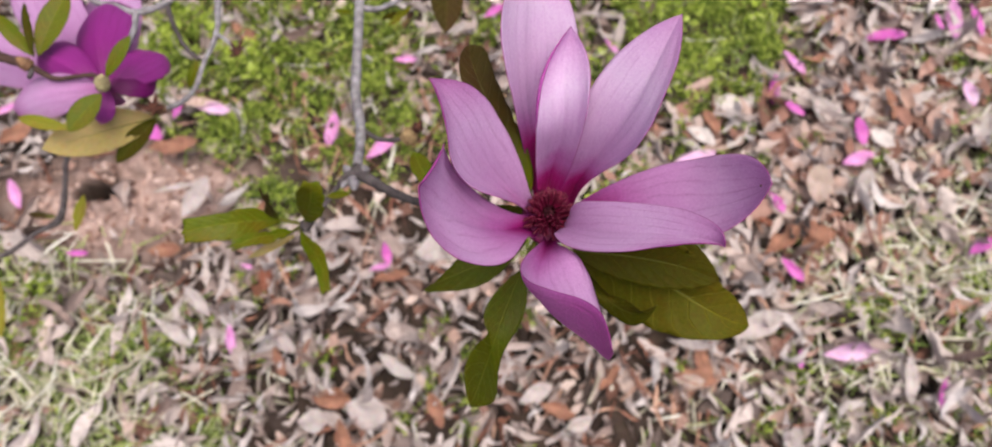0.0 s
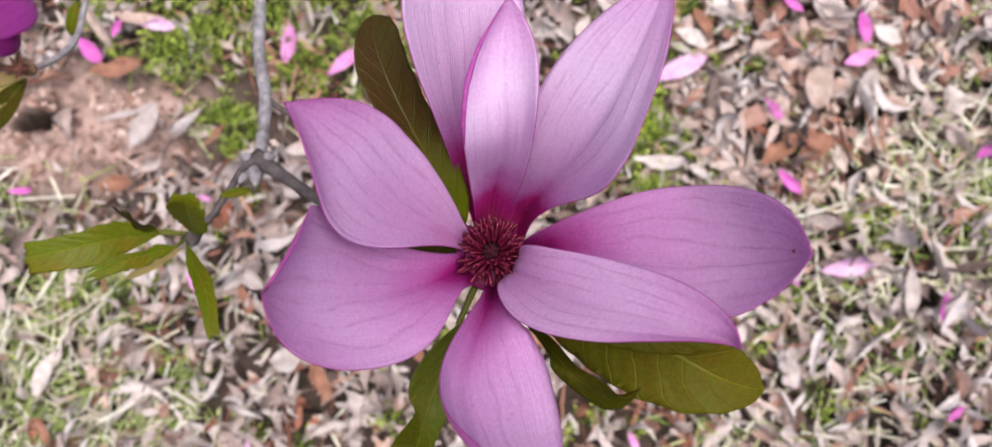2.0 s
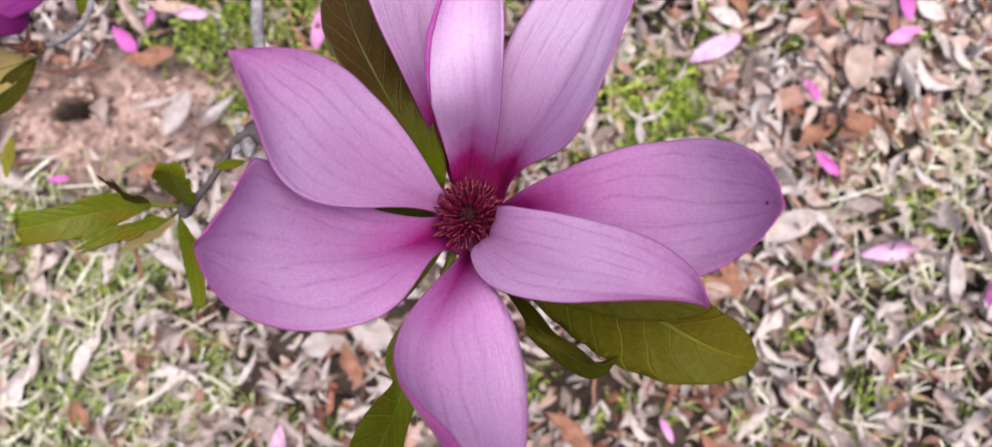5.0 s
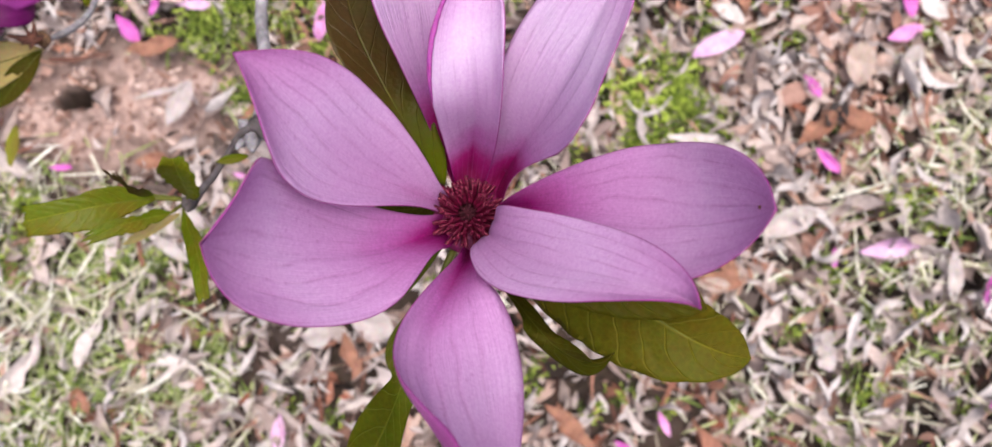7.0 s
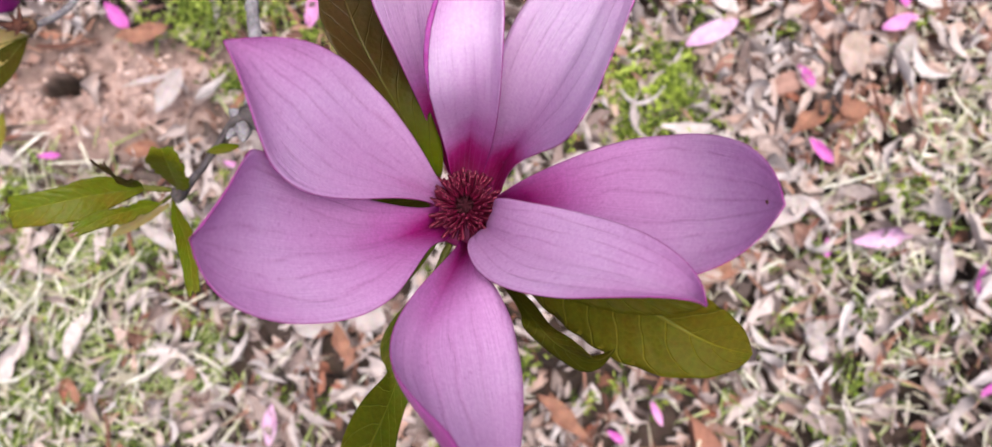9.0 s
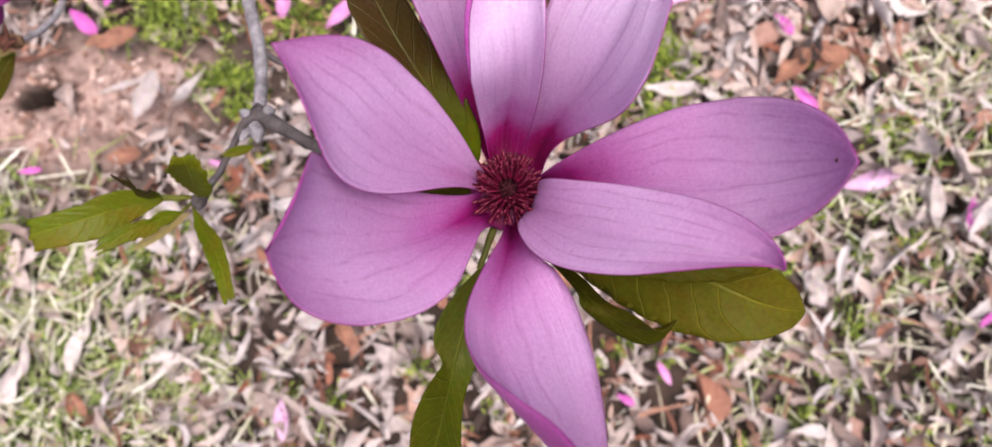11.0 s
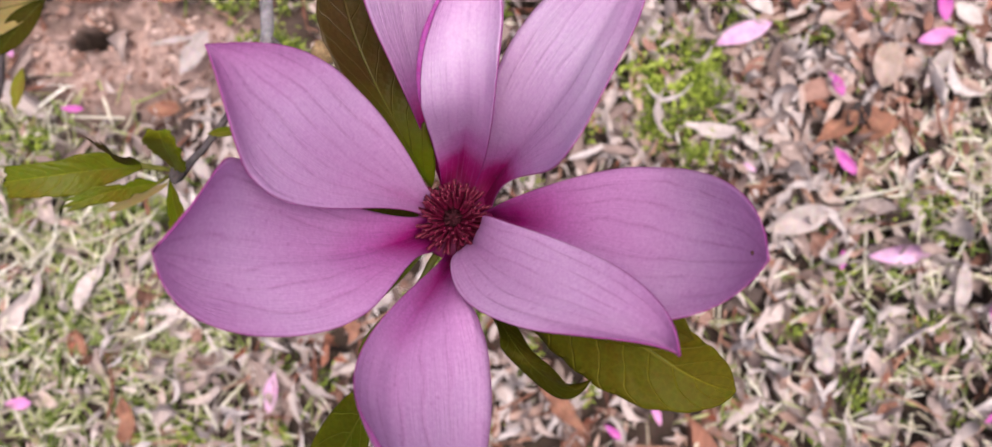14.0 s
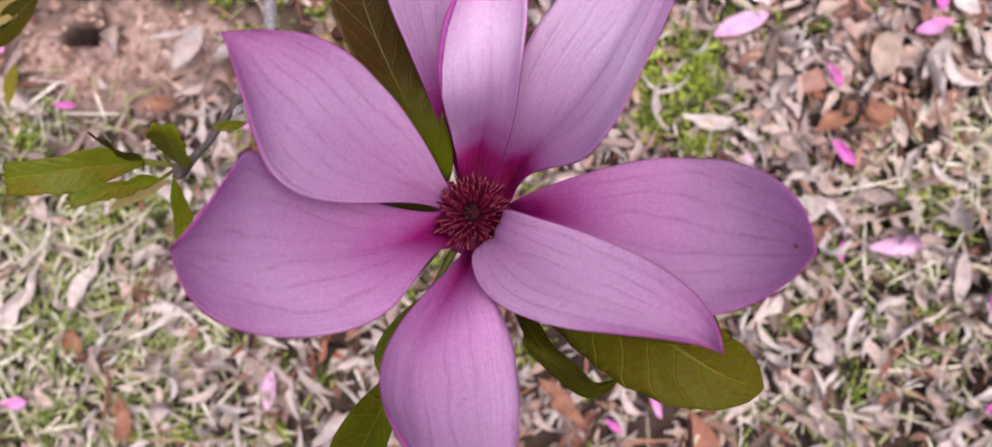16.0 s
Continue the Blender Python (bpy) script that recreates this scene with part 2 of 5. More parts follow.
def island_material(name, stops, grain=130.0, rough=0.75, through_amount=0.10, grain_amount=0.75):
    """Each loose piece draws its own colour from the stops."""
    m, ns, ln, bsdf = nodes(name)
    g = ns.new("ShaderNodeNewGeometry")
    r = ramp(ns, stops)
    ln.new(g.outputs["Random Per Island"], r.inputs[0])
    tc = ns.new("ShaderNodeTexCoord")
    n = tex(ns, ln, tc.outputs["Object"], grain, 4.0, 0.65)
    shade = ramp(ns, ((0.25, (0.25, 0.25, 0.25)), (0.7, (0.75, 0.75, 0.75))))
    ln.new(n.outputs[0], shade.inputs[0])
    c = mix(ns, ln, "OVERLAY", grain_amount, r.outputs[0], shade.outputs[0])
    ln.new(c, bsdf.inputs["Base Color"])
    bsdf.inputs["Roughness"].default_value = rough
    bsdf.inputs["Specular IOR Level"].default_value = 0.12
    bump = ns.new("ShaderNodeBump")
    bump.inputs["Strength"].default_value, bump.inputs["Distance"].default_value = 0.5, 0.002
    ln.new(n.outputs[0], bump.inputs["Height"])
    ln.new(bump.outputs[0], bsdf.inputs["Normal"])
    if through_amount:
        let_light_through(m, ns, ln, bsdf, c, through_amount)
    return m


def soil_material(name, dark, light, scale, rough, bump_d, stretch, third):
    """Dark humus, with freshly dug paler reddish earth where the ground sheet says so."""
    m = plain_material(name, dark, light, scale, rough, bump_d, stretch, third)
    ns, ln = m.node_tree.nodes, m.node_tree.links
    bsdf = ns["Principled BSDF"]
    humus = bsdf.inputs["Base Color"].links[0].from_socket
    a = ns.new("ShaderNodeAttribute")
    a.attribute_name = "dug"
    tc = ns.new("ShaderNodeTexCoord")
    earth = ramp(ns, ((0.32, (0.13, 0.078, 0.066)), (0.52, (0.33, 0.225, 0.20)), (0.72, (0.47, 0.35, 0.32))))
    ln.new(tex(ns, ln, tc.outputs["Object"], 45.0, 6.0, 0.7).outputs[0], earth.inputs[0])
    ln.new(mix(ns, ln, "MIX", a.outputs["Fac"], humus, earth.outputs[0]), bsdf.inputs["Base Color"])
    return m


BARK = plain_material("grey_bark", (0.095, 0.085, 0.092), (0.28, 0.26, 0.285), 190.0, 0.85, 0.0012, (1, 1, 1), (0.44, 0.42, 0.45))
BARK_DARK = plain_material("dark_bark", (0.030, 0.024, 0.025), (0.10, 0.082, 0.085), 200.0, 0.85, 0.0008, (1, 1, 1), (0.20, 0.175, 0.17))
BARK_BROWN = plain_material("brown_bud_scale", (0.06, 0.03, 0.018), (0.22, 0.12, 0.065), 260.0, 0.8, 0.0006)
RIB = plain_material("leaf_midrib", (0.055, 0.058, 0.004), (0.10, 0.10, 0.012), 300.0, 0.55, 0.0002)
MARGIN = plain_material("rolled_petal_margin", (0.24, 0.022, 0.19), (0.34, 0.07, 0.30), 400.0, 0.6, 0.0002, translucent=0.2)
DRY = plain_material("dried_brown", (0.03, 0.012, 0.01), (0.10, 0.035, 0.022), 300.0, 0.8, 0.0006)
BARK_RED = plain_material("reddish_young_bark", (0.020, 0.010, 0.008), (0.085, 0.045, 0.036), 260.0, 0.8, 0.0008)
TAN = plain_material("tan_bud_scale", (0.10, 0.055, 0.024), (0.36, 0.25, 0.13), 420.0, 0.7, 0.0005)
CREAM = plain_material("cream_bud_scale", (0.20, 0.16, 0.08), (0.46, 0.39, 0.22), 500.0, 0.7, 0.0004)
STAMEN = plain_material("stamen_crimson", (0.040, 0.001, 0.009), (0.15, 0.005, 0.034), 900.0, 0.5, 0.0002)
ANTHER = plain_material("anther_edge", (0.14, 0.010, 0.038), (0.36, 0.085, 0.12), 1200.0, 0.6, 0.0002)
RECEPTACLE = plain_material("crimson_base", (0.08, 0.001, 0.03), (0.15, 0.004, 0.06), 500.0, 0.55, 0.0003)
PISTIL = plain_material("pistil_maroon", (0.016, 0.001, 0.004), (0.05, 0.003, 0.011), 700.0, 0.85, 0.0003)
SOIL = soil_material("soil", (0.012, 0.008, 0.006), (0.060, 0.039, 0.031), 30.0, 0.95, 0.008, (1, 1, 1), (0.17, 0.115, 0.095))
DEAD = island_material("dead_leaf", ((0.0, (0.17, 0.116, 0.104)), (0.2, (0.29, 0.22, 0.205)), (0.5, (0.41, 0.335, 0.32)), (0.86, (0.47, 0.405, 0.40)), (0.93, (0.44, 0.31, 0.27)), (0.975, (0.30, 0.15, 0.11)), (1.0, (0.24, 0.085, 0.055))), grain_amount=0.5)
# near-black tones stand in for the shade between the lowest leaves
DARK_DEAD = island_material("shaded_dead_leaf", ((0.0, (0.012, 0.008, 0.007)), (0.4, (0.055, 0.039, 0.034)), (0.8, (0.19, 0.145, 0.135)), (1.0, (0.20, 0.085, 0.055))), grain_amount=0.6)
BLEACHED = island_material("bleached_leaf", ((0.0, (0.32, 0.265, 0.255)), (0.3, (0.42, 0.365, 0.36)), (0.85, (0.49, 0.44, 0.445)), (1.0, (0.46, 0.38, 0.35))), grain_amount=0.5)
CHIP = island_material("bark_chip", ((0.0, (0.12, 0.058, 0.044)), (0.3, (0.26, 0.155, 0.128)), (0.65, (0.42, 0.30, 0.265)), (1.0, (0.50, 0.41, 0.38))), grain_amount=0.55)
CRUMB = island_material("soil_crumb", ((0.0, (0.075, 0.040, 0.032)), (0.35, (0.23, 0.135, 0.11)), (0.75, (0.40, 0.27, 0.235)), (1.0, (0.50, 0.38, 0.345))), 220.0, 0.95, 0.0, 0.5)
STALK = island_material("dry_stalk", ((0.0, (0.06, 0.028, 0.022)), (0.5, (0.20, 0.085, 0.06)), (1.0, (0.40, 0.24, 0.18))), 80.0)
STRAW = island_material("dry_straw", ((0.0, (0.29, 0.25, 0.19)), (0.5, (0.49, 0.455, 0.37)), (1.0, (0.59, 0.565, 0.505))), 60.0)
GRASS = island_material("grass_blade", ((0.0, (0.07, 0.105, 0.018)), (0.35, (0.165, 0.23, 0.05)), (0.7, (0.33, 0.37, 0.15)), (1.0, (0.48, 0.48, 0.31))), 60.0, 0.6, 0.25)
BROAD = island_material("broad_dead_leaf", ((0.0, (0.13, 0.068, 0.052)), (0.22, (0.28, 0.142, 0.112)), (0.45, (0.37, 0.255, 0.225)), (0.8, (0.43, 0.355, 0.335)), (1.0, (0.47, 0.415, 0.405))), 90.0, grain_amount=0.5)
COVER = island_material("ground_cover_leaf", ((0.0, (0.032, 0.052, 0.009)), (0.45, (0.13, 0.185, 0.022)), (1.0, (0.38, 0.45, 0.09))), 120.0, 0.6, 0.35, 0.3)
LIME = island_material("lime_cover_leaf", ((0.0, (0.12, 0.17, 0.018)), (0.5, (0.30, 0.38, 0.05)), (1.0, (0.46, 0.54, 0.13))), 120.0, 0.6, 0.35, 0.3)
ORANGE = plain_material("rust_leaf", (0.14, 0.058, 0.038), (0.31, 0.15, 0.10), 60.0, 0.65, 0.003, (1, 1, 1), (0.42, 0.27, 0.19), 0.1)


def fallen_material(name, a, b):
    return plain_material(name, a, b, 40.0, 0.5, 0.0006, (1, 1, 1), None, 0.25)


FALLEN = [fallen_material("fallen_tepal_magenta", (0.41, 0.05, 0.31), (0.60, 0.17, 0.49)),
          fallen_material("fallen_tepal_pink", (0.52, 0.16, 0.42), (0.68, 0.34, 0.60)),
          fallen_material("fallen_tepal_pale", (0.55, 0.26, 0.49), (0.72, 0.52, 0.67))]


# ---- makers ----
def part(name, bm, material, parent, label=""):
    me = bpy.data.meshes.new(name)
    bm.to_mesh(me)
    bm.free()
    for m in material if isinstance(material, (list, tuple)) else [material]:
        me.materials.append(m)
    for p in me.polygons:
        p.use_smooth = True
    ob = new(name, me)
    ob.parent = parent
    if parent is not None:
        ob.matrix_parent_inverse = Matrix.Translation(parent.location if parent.parent is None else parent.parent.location * 0.0).inverted()
    return tagged(ob, label)


def thing(name, place, label, category, group="", kind=""):
    ob = new(name)
    ob.location = place
    ob.empty_display_size = 0.01
    return tagged(ob, label, category, group, kind)


def bezier(c, t):
    n = len(c) - 1
    out = Vector((0, 0, 0))
    for i, p in enumerate(c):
        out += Vector(p) * (math.comb(n, i) * (1 - t) ** (n - i) * t ** i)
    return out


def sheet(surface, nu, nv, thick, inner_of=None, rim_mat=1):
    """A thin solid leaf: surface(u, v) with u from -1 to 1 and v from 0 to 1; face material 0 inside, 1 outside."""
    bm = bmesh.new()
    uv = bm.loops.layers.uv.new("UVMap")
    pts = [[surface(-1 + 2 * i / nu, j / nv) for i in range(nu + 1)] for j in range(nv + 1)]
    up = [[None] * (nu + 1) for _ in range(nv + 1)]
    for j in range(nv + 1):
        for i in range(nu + 1):
            du = pts[j][min(i + 1, nu)] - pts[j][max(i - 1, 0)]
            dv = pts[min(j + 1, nv)][i] - pts[max(j - 1, 0)][i]
            n = du.cross(dv)
            up[j][i] = n.normalized() if n.length > 1e-12 else None
    for j in range(nv + 1):
        for i in range(nu + 1):
            if up[j][i] is None:
                k = min(max(j, 1), nv - 1)
                up[j][i] = up[k][i] or up[k][nu // 2] or Vector((0, 0, 1))
    flip = 1.0
    if inner_of is not None and up[nv // 2][nu // 2].dot(inner_of) < 0:
        flip = -1.0
    sides = []
    for s in (0.5, -0.5):
        sides.append([[bm.verts.new(pts[j][i] + up[j][i] * (flip * s * thick * (1 - 0.6 * abs(-1 + 2 * i / nu) ** 3))) for i in range(nu + 1)] for j in range(nv + 1)])

    def face(vs, coords, mat):
        try:
            f = bm.faces.new(vs)
        except ValueError:
            return
        f.material_index = mat
        for lp, c in zip(f.loops, coords):
            lp[uv].uv = c
    for k, g in enumerate(sides):
        for j in range(nv):
            for i in range(nu):
                q = [(i, j), (i + 1, j), (i + 1, j + 1), (i, j + 1)]
                if (flip > 0) == (k == 1):
                    q.reverse()
                face([g[b][a] for a, b in q], [(a / nu, b / nv) for a, b in q], k)
    rim = [(i, 0) for i in range(nu)] + [(nu, j) for j in range(nv)] + [(i, nv) for i in range(nu, 0, -1)] + [(0, j) for j in range(nv, 0, -1)]
    for k, (i, j) in enumerate(rim):
        i2, j2 = rim[(k + 1) % len(rim)]
        face([sides[0][j][i], sides[1][j][i], sides[1][j2][i2], sides[0][j2][i2]], [(i / nu, j / nv)] * 2 + [(i2 / nu, j2 / nv)] * 2, rim_mat)
    bmesh.ops.recalc_face_normals(bm, faces=bm.faces)
    return bm


def three_curves(base, tip, one, middle, other, foot=0.0004):
    away = (Vector(other[0]) - Vector(one[0])).normalized() * foot
    a, m, b = [[Vector(base) + away * k, *c, tip] for k, c in ((-1, one), (0, middle), (1, other))]

    def surface(u, v):
        pa, pm, pb = bezier(a, v), bezier(m, v), bezier(b, v)
        return pm + (pb - pa) * (u / 2) + ((pa + pb) / 2 - pm) * (u * u)
    return surface


def tepal(parent, tip, one, middle, other, mats=None, roll=None):
    """A tepal: a narrow claw that rises from the flower's heart, then a blade between three curves."""
    a, m, b = [[*c, tip] for c in (one, middle, other)]
    heart = Vector(parent.location)
    claw = 0.09

    def blade(u, s):
        pa, pm, pb = bezier(a, s), bezier(m, s), bezier(b, s)
        return pm + (pb - pa) * (u / 2) + ((pa + pb) / 2 - pm) * (u * u)

    def raw(u, v):
        if v >= claw:
            return blade(u, (v - claw) / (1 - claw))
        k = v / claw
        p = blade(u, 0.0)
        low = Vector(m[0]).lerp(heart, 0.75) + (p - Vector(m[0])) * 0.35
        low.z = heart.z - 0.001
        bend = p - (blade(u, 0.02) - p).normalized() * (0.45 * (low - p).length)
        return low * (1 - k) ** 2 + bend * (2 * k * (1 - k)) + p * k ** 2
    seed = Vector(tip) * 31.0
    n0 = (raw(0.05, 0.5) - raw(-0.05, 0.5)).cross(raw(0, 0.55) - raw(0, 0.45)).normalized()
    inside = (raw(-1, 0.5) + raw(1, 0.5)) / 2 - raw(0, 0.5)
    if n0.dot(inside) < 0:
        n0 = -n0

    def surface(u, v):
        p = raw(u, v)
        fade = math.sin(math.pi * min(max(v, 0), 1)) ** 0.7
        ridge = 0.00007 * math.sin(u * 17 + 2.0 * noise.noise(Vector((u * 2, v * 2, 3)) + seed))
        swell = 0.0011 * noise.noise(Vector((u * 1.6, v * 2.6, 0)) + seed)
        ripple = 0.0007 * abs(u) ** 3 * noise.noise(Vector((u, v * 9, 7)) + seed)
        groove = -0.0005 * math.exp(-(u * 7) ** 2)
        return p + n0 * fade * (ridge + swell + ripple + groove)
    petal = part("petal", sheet(surface, 28, 48, 0.0006, n0), mats or (PETAL_IN, PETAL_OUT), parent)
    if roll:  # a stretch of one margin is rolled in and shows the darker back
        rows = 15
        track = [surface(-0.985, roll[0] + (roll[1] - roll[0]) * k / (rows - 1)) + n0 * 0.0004 for k in range(rows)]
        twig(petal, "rolled_margin", MARGIN, track, [0.0001 + roll[2] * math.sin(math.pi * (k + 0.3) / (rows - 0.4)) for k in range(rows)], 8)
    return petal


def handles(base, tip, width, up, cup, bend, belly=0.0):
    b, t = Vector(base), Vector(tip)
    ax = t - b
    side = ax.cross(Vector(up)).normalized()
    nrm = side.cross(ax).normalized()
    size = ax.length
    rows = [[], [], []]
    for f, w in ((0.22, 0.72 + belly), (0.5, 1.02), (0.82, 0.86 - belly)):
        mid = b + ax * f + nrm * (bend * size * math.sin(math.pi * f))
        rows[0].append(mid - side * (w * width * 0.66))
        rows[1].append(mid - nrm * (cup * width))
        rows[2].append(mid + side * (w * width * 0.66))
    return rows


def small_tepal(parent, mat, base, tip, width, cup):
    rows = handles(base, tip, width, (0.05, -0.25, 1), -cup * 1.3, 0.14)
    return tepal(parent, tip, *[[base, *r] for r in rows], mats=(mat, mat))


def leaf_solid(raw, ragged=0.0, crease=0.06, hook=None, puff=1.0):
    seed = raw(0.3, 0.7) * 47.0
    ax = (raw(0, 0.55) - raw(0, 0.45))
    wid = (raw(1, 0.5) - raw(-1, 0.5)).length
    n0 = (raw(0.05, 0.5) - raw(-0.05, 0.5)).cross(ax).normalized()
    if n0.z < 0:
        n0 = -n0

    def surface(u, v):
        cut = 1.0
        if ragged:
            cut -= ragged * 0.28 * max(0.0, noise.noise(Vector((v * 21.0, 4.5 if u > 0 else 2.5, 3)) + seed)) * min(1, v * 3)
            cut -= ragged * 0.9 * max(0.0, noise.noise(Vector((v * 7.0, 1.5 if u > 0 else 8.5, 0)) + seed) + 0.05) * min(1, v * 3)
        p = raw(u * cut, v)
        fade = math.sin(math.pi * min(max(v, 0.0), 1.0)) ** 0.6
        lift = crease * wid * abs(u)
        quilt = puff * (0.016 + 0.012 * noise.noise(Vector((v * 3, u * 2, 4)) + seed)) * wid * math.cos((v - abs(u) * 0.22 + 0.08 * noise.noise(Vector((v * 3, u, 0)) + seed)) * 9 * 2 * math.pi) * abs(u) ** 0.6
        wave = 0.03 * wid * abs(u) ** 2 * noise.noise(Vector((v * 6, 2.0 if u > 0 else 5.0, 1)) + seed)
        if hook and v > 0.8:
            p = p + Vector(hook) * ((v - 0.8) / 0.2) ** 2
        return p + n0 * fade * (lift + quilt + wave)
    return sheet(surface, 16, 36, 0.00045, n0, 0), surface, n0, wid


def leaf_with_rib(parent, mats, solid):
    """The blade, and on it the raised midrib as a fine tapering cord."""
    bm, surface, n0, wid = solid
    blade = part("leaf", bm, mats, parent)
    rib = bmesh.new()
    prev = None
    for j in range(33):
        v = 0.01 + 0.96 * j / 32
        c = surface(0, v) + n0 * 0.00012
        x = (surface(0.05, v) - surface(-0.05, v)).normalized()
        r = min(0.020 * wid, 0.0005) * (1.05 - 0.85 * v)
        row = [rib.verts.new(c + x * (r * math.cos(a)) + n0 * (0.7 * r * math.sin(a))) for a in [2 * math.pi * i / 6 for i in range(6)]]
        if prev:
            for i in range(6):
                rib.faces.new((prev[i], prev[(i + 1) % 6], row[(i + 1) % 6], row[i]))
        else:
            rib.faces.new(row[::-1])
        prev = row
    rib.faces.new(prev)
    bmesh.ops.recalc_face_normals(rib, faces=rib.faces)
    part("midrib", rib, RIB, blade)
    return blade


def leaf(parent, mat, base, tip, one, middle, other, ragged=0.0, hook=None):
    return leaf_with_rib(parent, (mat, mat), leaf_solid(three_curves(base, tip, one, middle, other), ragged, 0.06, hook))


def small_leaf(parent, mat, base, tip, width, ragged=0.0, bend=0.10):
    rows = handles(base, tip, width, (0.15, -0.35, 1), 0.06, bend, 0.0)
    back = LEAF_OLIVE if mat in (LEAF_PALE, LEAF_YELLOW) else mat
    return leaf_with_rib(parent, (mat, back), leaf_solid(three_curves(base, tip, *rows), ragged))


def smooth_width(x, row):
    k = min(int(x), len(row) - 2)
    t = x - k
    a, b, c, d = row[max(k - 1, 0)], row[k], row[k + 1], row[min(k + 2, len(row) - 1)]
    return max(0.0, 0.5 * (2 * b + (c - a) * t + (2 * a - 5 * b + 4 * c - d) * t * t + (3 * b - a - 3 * c + d) * t ** 3))


def cut_leaf(parent, mat, spine, left, right, nick=0.3, bite=0.10, crease=0.10):
    """A chewed leaf with a torn-off end: a bent midrib and the half widths on both sides of it."""
    pts = [Vector(p) for p in spine]
    n = len(pts) - 1
    seed = pts[-1] * 53.0

    def track(v):
        k = min(int(v * n), n - 1)
        t = v * n - k
        p0, p1, p2, p3 = pts[max(k - 1, 0)], pts[k], pts[k + 1], pts[min(k + 2, n)]
        return 0.5 * (2 * p1 + (p2 - p0) * t + (2 * p0 - 5 * p1 + 4 * p2 - p3) * t * t + (3 * p1 - p0 - 3 * p2 + p3) * t ** 3)

    def raw(u, v):
        w = smooth_width(v * n, left if u < 0 else right)
        torn = bite * (0.5 + noise.noise(Vector((u * 2.3, 0.5, 2)) + seed) + 0.5 * noise.noise(Vector((u * 7.0, 1.5, 2)) + seed))
        v2 = v * (1 - max(0.0, torn))
        side = (track(min(v2 + 0.03, 1.0)) - track(max(v2 - 0.03, 0.0))).cross(Vector((0.1, -0.3, 1))).normalized()
        return track(v2) + side * (u * w)
    return leaf_with_rib(parent, (mat, mat), leaf_solid(raw, nick, crease, None, 2.2))


def twig(parent, name, mat, points, radii, sides=9):
    """A tapered, slightly knobbly shoot through the given places."""
    bm = bmesh.new()
    pts = [Vector(p) for p in points]
    path, rads = [], []
    steps = 7
    for k in range(len(pts) - 1):
        p0, p1, p2, p3 = pts[max(k - 1, 0)], pts[k], pts[k + 1], pts[min(k + 2, len(pts) - 1)]
        for s in range(steps + (k == len(pts) - 2)):
            t = s / steps
            path.append(0.5 * (2 * p1 + (p2 - p0) * t + (2 * p0 - 5 * p1 + 4 * p2 - p3) * t * t + (3 * p1 - p0 - 3 * p2 + p3) * t ** 3))
            rads.append(radii[k] * (1 - t) + radii[k + 1] * t)
    rings, ref = [], Vector((0.3, 0.2, 1)).normalized()
    for k, p in enumerate(path):
        d = (path[min(k + 1, len(path) - 1)] - path[max(k - 1, 0)]).normalized()
        x = d.cross(ref).normalized() if abs(d.dot(ref)) < 0.98 else d.orthogonal().normalized()
        y = d.cross(x)
        ring = []
        for a in range(sides):
            w = 2 * math.pi * a / sides
            o = x * math.cos(w) + y * math.sin(w)
            r = rads[k] * (1 + 0.22 * noise.noise(p * 260 + o * 0.8) + 0.10 * noise.noise(p * 900 + o * 2))
            ring.append(bm.verts.new(p + o * r))
        rings.append(ring)
    for k in range(len(rings) - 1):
        for a in range(sides):
            bm.faces.new((rings[k][a], rings[k][(a + 1) % sides], rings[k + 1][(a + 1) % sides], rings[k + 1][a]))
    bm.faces.new(rings[0][::-1])
    bm.faces.new(rings[-1])
    bmesh.ops.recalc_face_normals(bm, faces=bm.faces)
    return part(name, bm, mat, parent)


def bud(parent, base, tip, radius, mat=None, label="brown scaly bud"):
    """A bud in overlapping scales."""
    b, t = Vector(base), Vector(tip)
    ax = (t - b).normalized()
    x = ax.orthogonal().normalized()
    y = ax.cross(x)
    bm = bmesh.new()
    size = (t - b).length
    rings = []
    for k in range(11):
        f = k / 10
        r = radius * (0.55 + 1.1 * math.sin(math.pi * min(1, f * 0.9 + 0.08)) * (1 - 0.55 * f)) * (1 - 0.75 * max(0, f - 0.6)) * (1 + 0.12 * ((k % 3) - 1))
        rings.append([bm.verts.new(b + ax * (size * f) + (x * math.cos(a) + y * math.sin(a)) * r * (1 + 0.12 * noise.noise(Vector((k, a * 2, radius * 900))))) for a in [2 * math.pi * i / 10 for i in range(10)]])
    for k in range(10):
        for a in range(10):
            bm.faces.new((rings[k][a], rings[k][(a + 1) % 10], rings[k + 1][(a + 1) % 10], rings[k + 1][a]))
    bm.faces.new(rings[0][::-1])
    bm.faces.new(rings[-1])
    bmesh.ops.recalc_face_normals(bm, faces=bm.faces)
    return part("bud", bm, mat or BARK_BROWN, parent, label)


